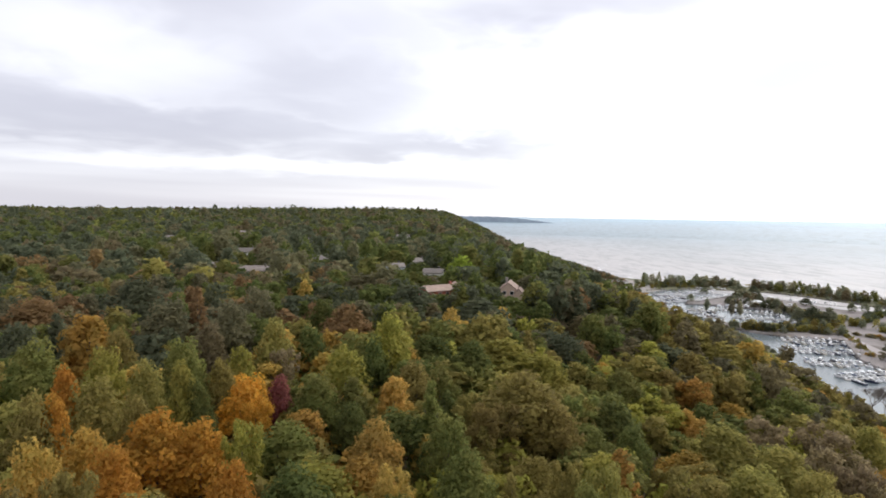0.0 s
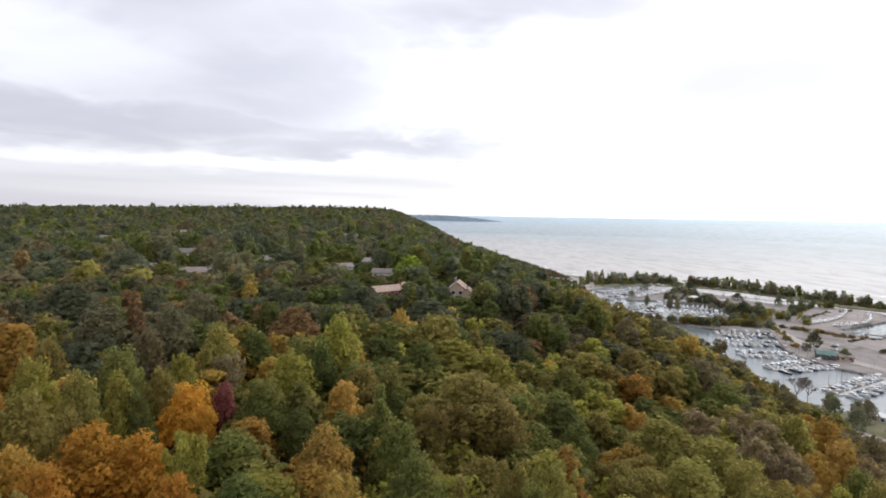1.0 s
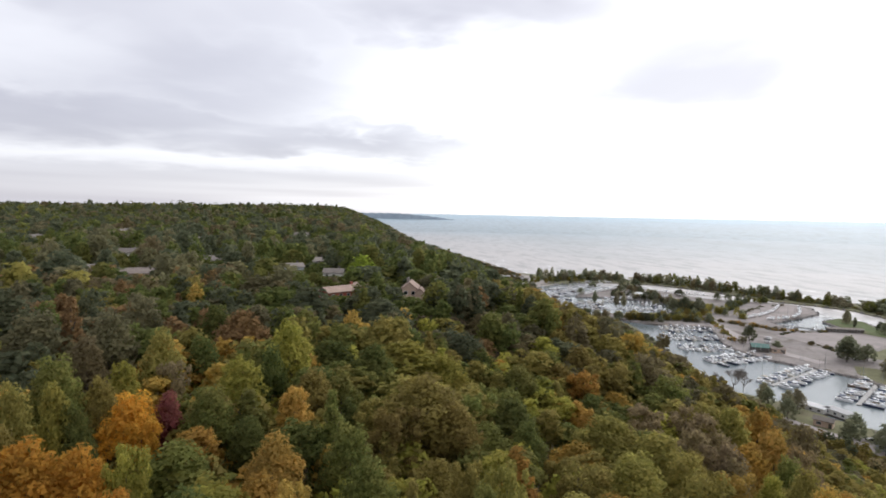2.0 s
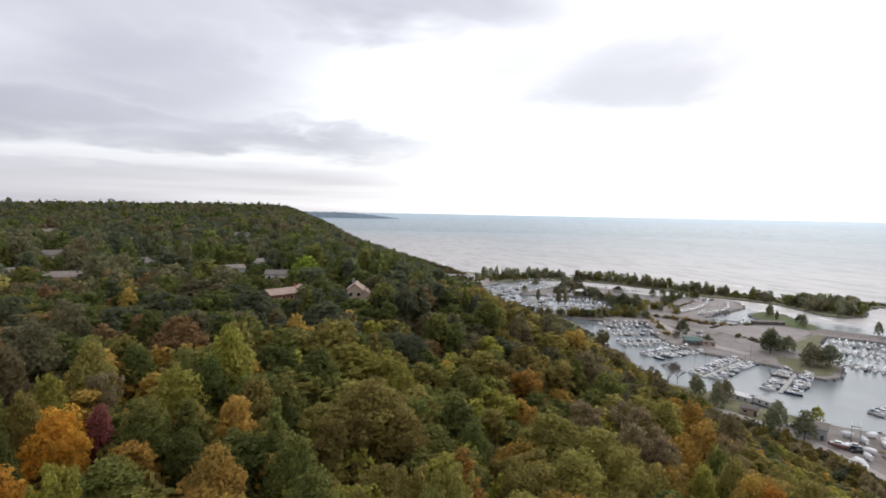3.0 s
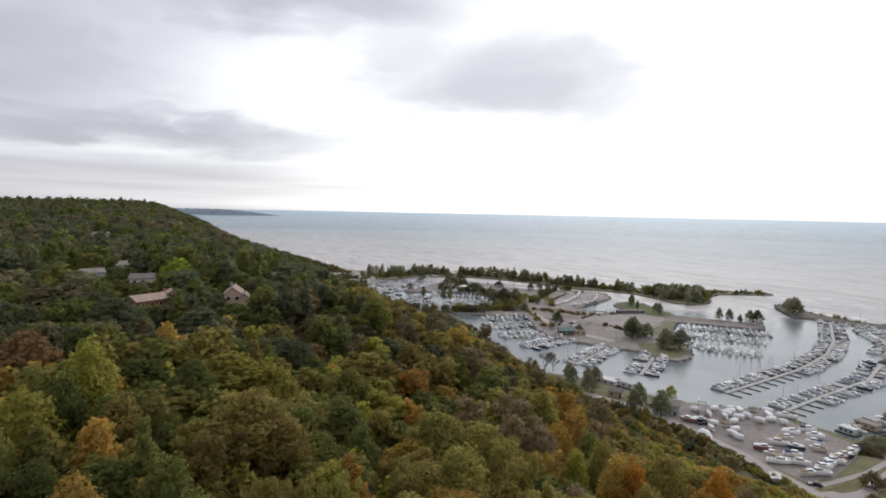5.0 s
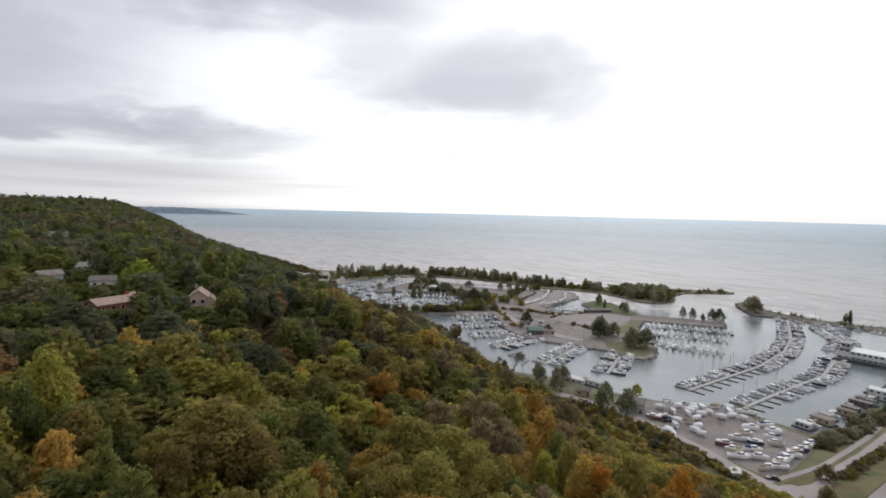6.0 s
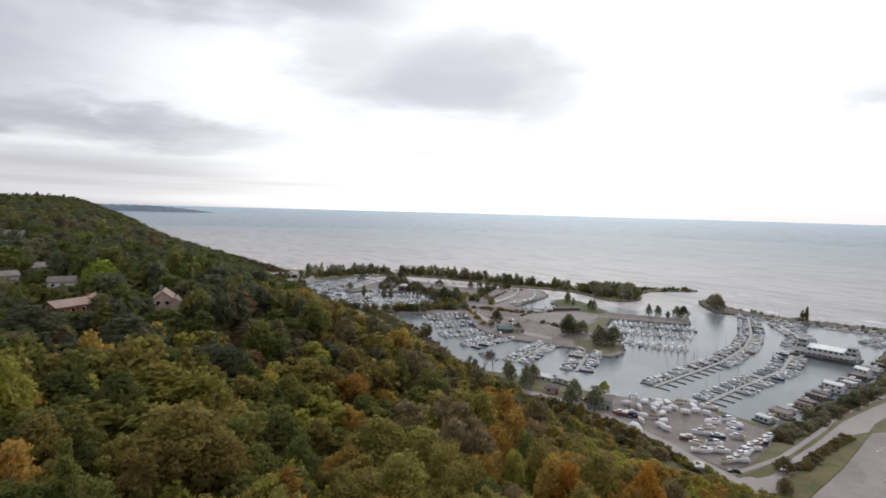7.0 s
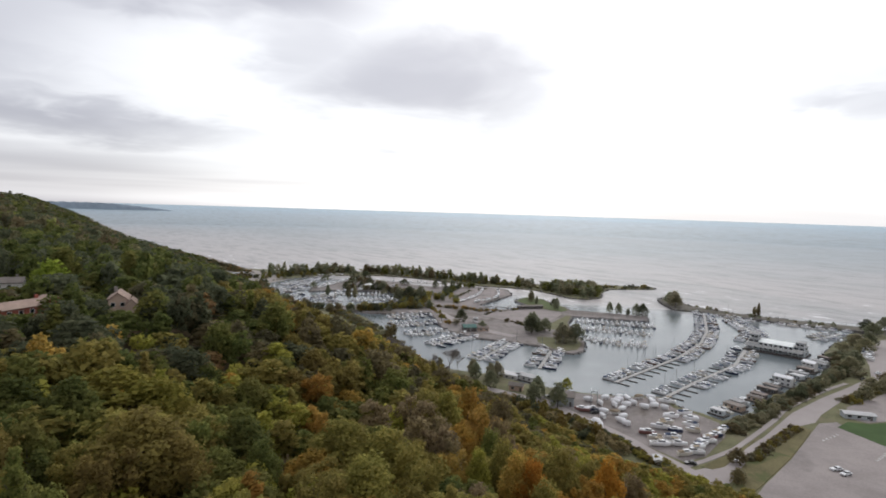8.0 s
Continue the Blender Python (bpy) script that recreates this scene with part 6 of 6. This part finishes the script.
TWIG = material("grey_twigs", (0.21, 0.185, 0.165), 0.9, 0.25, 1.0, 9.0, 0.2)
BARE = [bare_tree_mesh(61), bare_tree_mesh(62)]
for i, (x, y, tall) in enumerate(((181.4, 282.7, 1.25), (182.3, 272.1, 1.0), (196.3, 250.1, 1.2), (203.7, 251.8, 0.95), (185.9, 249.8, 0.9), (176.3, 257.6, 0.9), (188, 300, 1.0), (182, 236, 0.8))):
    root = new("bare_tree")
    root.matrix_basis = pose(x, y, max(1.0, float(height(x, y))), 0, 0, i * 71) @ Matrix.Diagonal((tall, tall, tall, 1))
    ob = new("twig_crown", BARE[i % 2])
    ob.parent = root
    tagged(root, "leafless grey tree at the foot of the bluff", "tree", "bare trees by the shore")


def thicket(name, spots, rng, kinds, tall, wide, words, category, level=2):
    """Bushes or low trees that nobody could count, in one object for each leaf colour."""
    heaps = {}
    for x, y, z in spots:
        kind = kinds[int(rng.integers(len(kinds)))]
        v, tr, nm = CROWNS[int(rng.integers(6))][2][level]
        t, w, a = rng.uniform(*tall), rng.uniform(*wide), rng.uniform(0, 6.28)
        c, s = math.cos(a), math.sin(a)
        low = v[:, 2].min()
        p = np.stack(((v[:, 0] * c - v[:, 1] * s) * w + x, (v[:, 0] * s + v[:, 1] * c) * w + y, (v[:, 2] - low) * t + z), axis=1)
        nm = np.stack((nm[:, 0] * c - nm[:, 1] * s, nm[:, 0] * s + nm[:, 1] * c, nm[:, 2]), axis=1)
        heaps.setdefault(kind, []).append((p, tr, nm))
    for kind, parts in sorted(heaps.items()):
        at, vs, ts, ns = 0, [], [], []
        for v, tr, nm in parts:
            ns.append(nm)
            vs.append(v)
            ts.append(tr + at)
            at += len(v)
        tagged(new(name, quick_mesh(name, np.concatenate(vs), np.concatenate(ts), LEAF[kind], np.concatenate(ns))), words, category, kind="stuff")


def along(line, rng, each, off):
    out = []
    for (x0, y0), (x1, y1) in zip(line, line[1:]):
        d = math.hypot(x1 - x0, y1 - y0)
        for i in range(max(1, int(d / each))):
            t = rng.random()
            out.append((x0 + (x1 - x0) * t + rng.normal() * off, y0 + (y1 - y0) * t + rng.normal() * off, 1.0))
    return out


bush_rng = np.random.default_rng(17)
spit_mid = ((262, 730), (300, 722), (345, 714), (385, 698), (415, 675), (436, 645), (449, 610), (462, 572), (480, 535), (502, 505), (515, 480), (525, 450), (545, 442), (570, 448))
spit_kinds = ("pale_green", "pale_olive", "pale_green", "dull_brown", "pale_olive", "green")
thicket("spit_trees", along(spit_mid, bush_rng, 3.4, 7.0), bush_rng, spit_kinds, (0.6, 1.3), (0.8, 1.5), "grey-green trees along the breakwater spit", "trees")
thicket("spit_trees", along(spit_mid[:7], bush_rng, 7.5, 6.0), bush_rng, spit_kinds, (1.0, 1.5), (0.8, 1.3), "taller grey-green trees on the breakwater spit", "trees")
thicket("spit_scrub", along(spit_mid, bush_rng, 2.0, 9.0), bush_rng, ("pale_olive", "dull_brown", "olive", "pale_green"), (0.12, 0.38), (0.6, 1.2), "low olive scrub along the breakwater spit", "bushes")
thicket("spit_trees", along(((505, 430), (500, 405), (515, 400), (540, 420), (510, 450), (525, 425)), bush_rng, 2.4, 5.0), bush_rng, ("pale_green", "pale_olive", "green"), (0.85, 1.35), (1.0, 1.6),
        "dense olive trees on the breakwater's bulge", "trees")
thicket("spit_bushes", along(((570, 440), (600, 436), (635, 418), (648, 410)), bush_rng, 2.5, 4.0), bush_rng, ("brown", "olive", "dull_green"), (0.2, 0.5), (0.5, 0.9),
        "low dark scrub at the spit's end", "bushes")
thicket("spit_bushes", along(((215, 690), (240, 690), (262, 700), (300, 712)), bush_rng, 2.5, 8.0), bush_rng, ("dull_green", "green", "olive"), (0.3, 0.7), (0.6, 1.0),
        "low green scrub near the beach", "bushes")
thicket("beach_scrub", along(((212, 690), (230, 735), (230, 790), (226, 840), (226, 900), (226, 970)), bush_rng, 1.5, 5.0), bush_rng, ("dull_olive", "dull_brown", "dull_green", "dull_rust"), (0.4, 0.8), (0.7, 1.3),
        "olive and russet scrub at the back of the beach", "bushes")
thicket("breakwater_bushes", along(((560, 300), (548, 262), (560, 214), (580, 170), (590, 148)), bush_rng, 7.0, 3.0), bush_rng, ("pale_olive", "dull_brown", "pale_green"), (0.15, 0.45), (0.35, 0.7),
        "scattered bushes on the outer breakwater", "bushes")
thicket("shore_bushes", along(((246, 113), (270, 113), (298, 115), (320, 117), (340, 119), (385, 121), (420, 128), (450, 140)), bush_rng, 0.85, 1.7), bush_rng,
        ("pale_olive", "dull_olive", "pale_olive", "pale_green", "dull_brown"), (0.14, 0.34), (0.6, 1.0), "olive shoreline bushes between road and houseboats", "bushes")
thicket("shore_bushes", along(((285, 115), (330, 117), (395, 118), (440, 130)), bush_rng, 4.0, 1.5), bush_rng, ("dull_green", "pale_olive", "pale_green"), (0.35, 0.6), (0.5, 0.8),
        "dark shoreline trees behind the houseboats", "bushes")
thicket("verge_bushes", along(((222, 94), (243, 96.2), (266, 98), (276, 97.6)), bush_rng, 0.5, 0.9), bush_rng, ("pale_olive", "brown", "olive", "dull_brown"), (0.10, 0.24), (0.3, 0.55),
        "brown autumn scrub on the road's verge", "bushes", 1)
thicket("verge_bushes", along(((336, 98), (360, 97), (395, 98)), bush_rng, 1.6, 2.0), bush_rng, ("dull_brown", "pale_olive", "olive"), (0.15, 0.4), (0.4, 0.8), "russet scrub beside the park road", "bushes")
thicket("peninsula_hedge", along(((236, 452), (250, 438), (282, 438), (300, 428), (308, 424)), bush_rng, 1.3, 3.0), bush_rng, ("pale_green", "brown", "dull_green", "olive"), (0.4, 0.8), (0.6, 1.0),
        "dark bushes across the peninsula's neck", "bushes")
thicket("peninsula_hedge", along(((305, 420), (292, 385), (283, 366), (278, 355)), bush_rng, 2.4, 1.5), bush_rng, ("olive", "brown", "ochre"), (0.15, 0.32), (0.3, 0.5),
        "low scrub beside the peninsula road", "bushes")
thicket("peninsula_hedge", along(((362, 470), (385, 500), (410, 515), (440, 520)), bush_rng, 2.2, 2.5), bush_rng, ("dull_green", "dull_green", "green"), (0.35, 0.6), (0.5, 0.8),
        "row of dark trees behind the oval lot", "trees")
thicket("peninsula_hedge", along(((300, 445), (325, 470), (340, 500), (350, 440)), bush_rng, 2.4, 6.0), bush_rng, ("pale_green", "brown", "olive"), (0.45, 0.8), (0.7, 1.1),
        "dark clump of trees on the peninsula", "trees")
thicket("peninsula_hedge", along(((328, 622), (350, 632), (337, 590), (332, 551), (321, 515), (330, 540), (290, 574), (310, 560)), bush_rng, 2.8, 5.0), bush_rng, ("pale_olive", "dull_green", "dull_brown"),
        (0.35, 0.7), (0.6, 1.0), "scattered trees on the inner peninsula", "trees")
thicket("peninsula_hedge", along(((330, 372), (345, 380), (385, 378)), bush_rng, 3.0, 1.0), bush_rng, ("brown", "dull_green"), (0.08, 0.2), (0.3, 0.5), "low brown scrub on the pond bank", "bushes")
thicket("toe_bushes", along(((184, 128), (186, 138), (187, 158), (188, 176), (184, 195), (178, 225)), bush_rng, 1.2, 2.5), bush_rng, ("dull_green", "brown", "olive", "grey"), (0.35, 0.7), (0.5, 0.9),
        "dark scrub between the bluff and the road", "bushes")
thicket("shore_thicket", along(((222, 640), (206, 590), (199, 540), (203, 500), (214, 475), (226, 455)), bush_rng, 1.7, 3.5), bush_rng,
        ("pale_green", "pale_olive", "dull_brown", "grey", "dull_green"), (0.28, 0.7), (0.6, 1.1), "grey-green trees and scrub along the inner shore", "trees")
thicket("peninsula_scrub", along(((327, 350), (332, 339), (330, 319), (328, 300)), bush_rng, 1.6, 2.0), bush_rng, ("dull_brown", "dull_green", "dull_brown"), (0.08, 0.24), (0.35, 0.6),
        "low brown scrub beside the paved lot", "bushes")
thicket("peninsula_scrub", along(((316, 428), (332, 409), (342, 388), (352, 384)), bush_rng, 1.2, 2.2), bush_rng, ("rust", "dull_brown", "brown", "pale_olive"), (0.1, 0.3), (0.35, 0.65),
        "reddish autumn shrubs along the peninsula road", "bushes")
thicket("peninsula_scrub", along(((345, 432), (375, 468), (410, 492), (440, 498)), bush_rng, 2.6, 1.0), bush_rng, ("dull_brown", "pale_green"), (0.08, 0.2), (0.3, 0.5),
        "low scrub round the oval lot", "bushes")
thicket("shore_scrub", along(((222, 452), (220, 418), (210, 362), (198, 322), (188, 285)), bush_rng, 0.9, 4.0), bush_rng, ("pale_olive", "dull_brown", "pale_green", "olive"), (0.12, 0.34), (0.5, 0.9),
        "low olive scrub on the inner shore", "bushes")
thicket("toe_bushes", along(((186, 101), (189, 112), (192.5, 126), (195, 140), (196.5, 152), (196.5, 168), (192, 186)), bush_rng, 0.8, 1.2), bush_rng,
        ("dull_brown", "dull_green", "brown", "olive"), (0.12, 0.34), (0.35, 0.65), "brown and olive scrub along the foot road", "bushes")
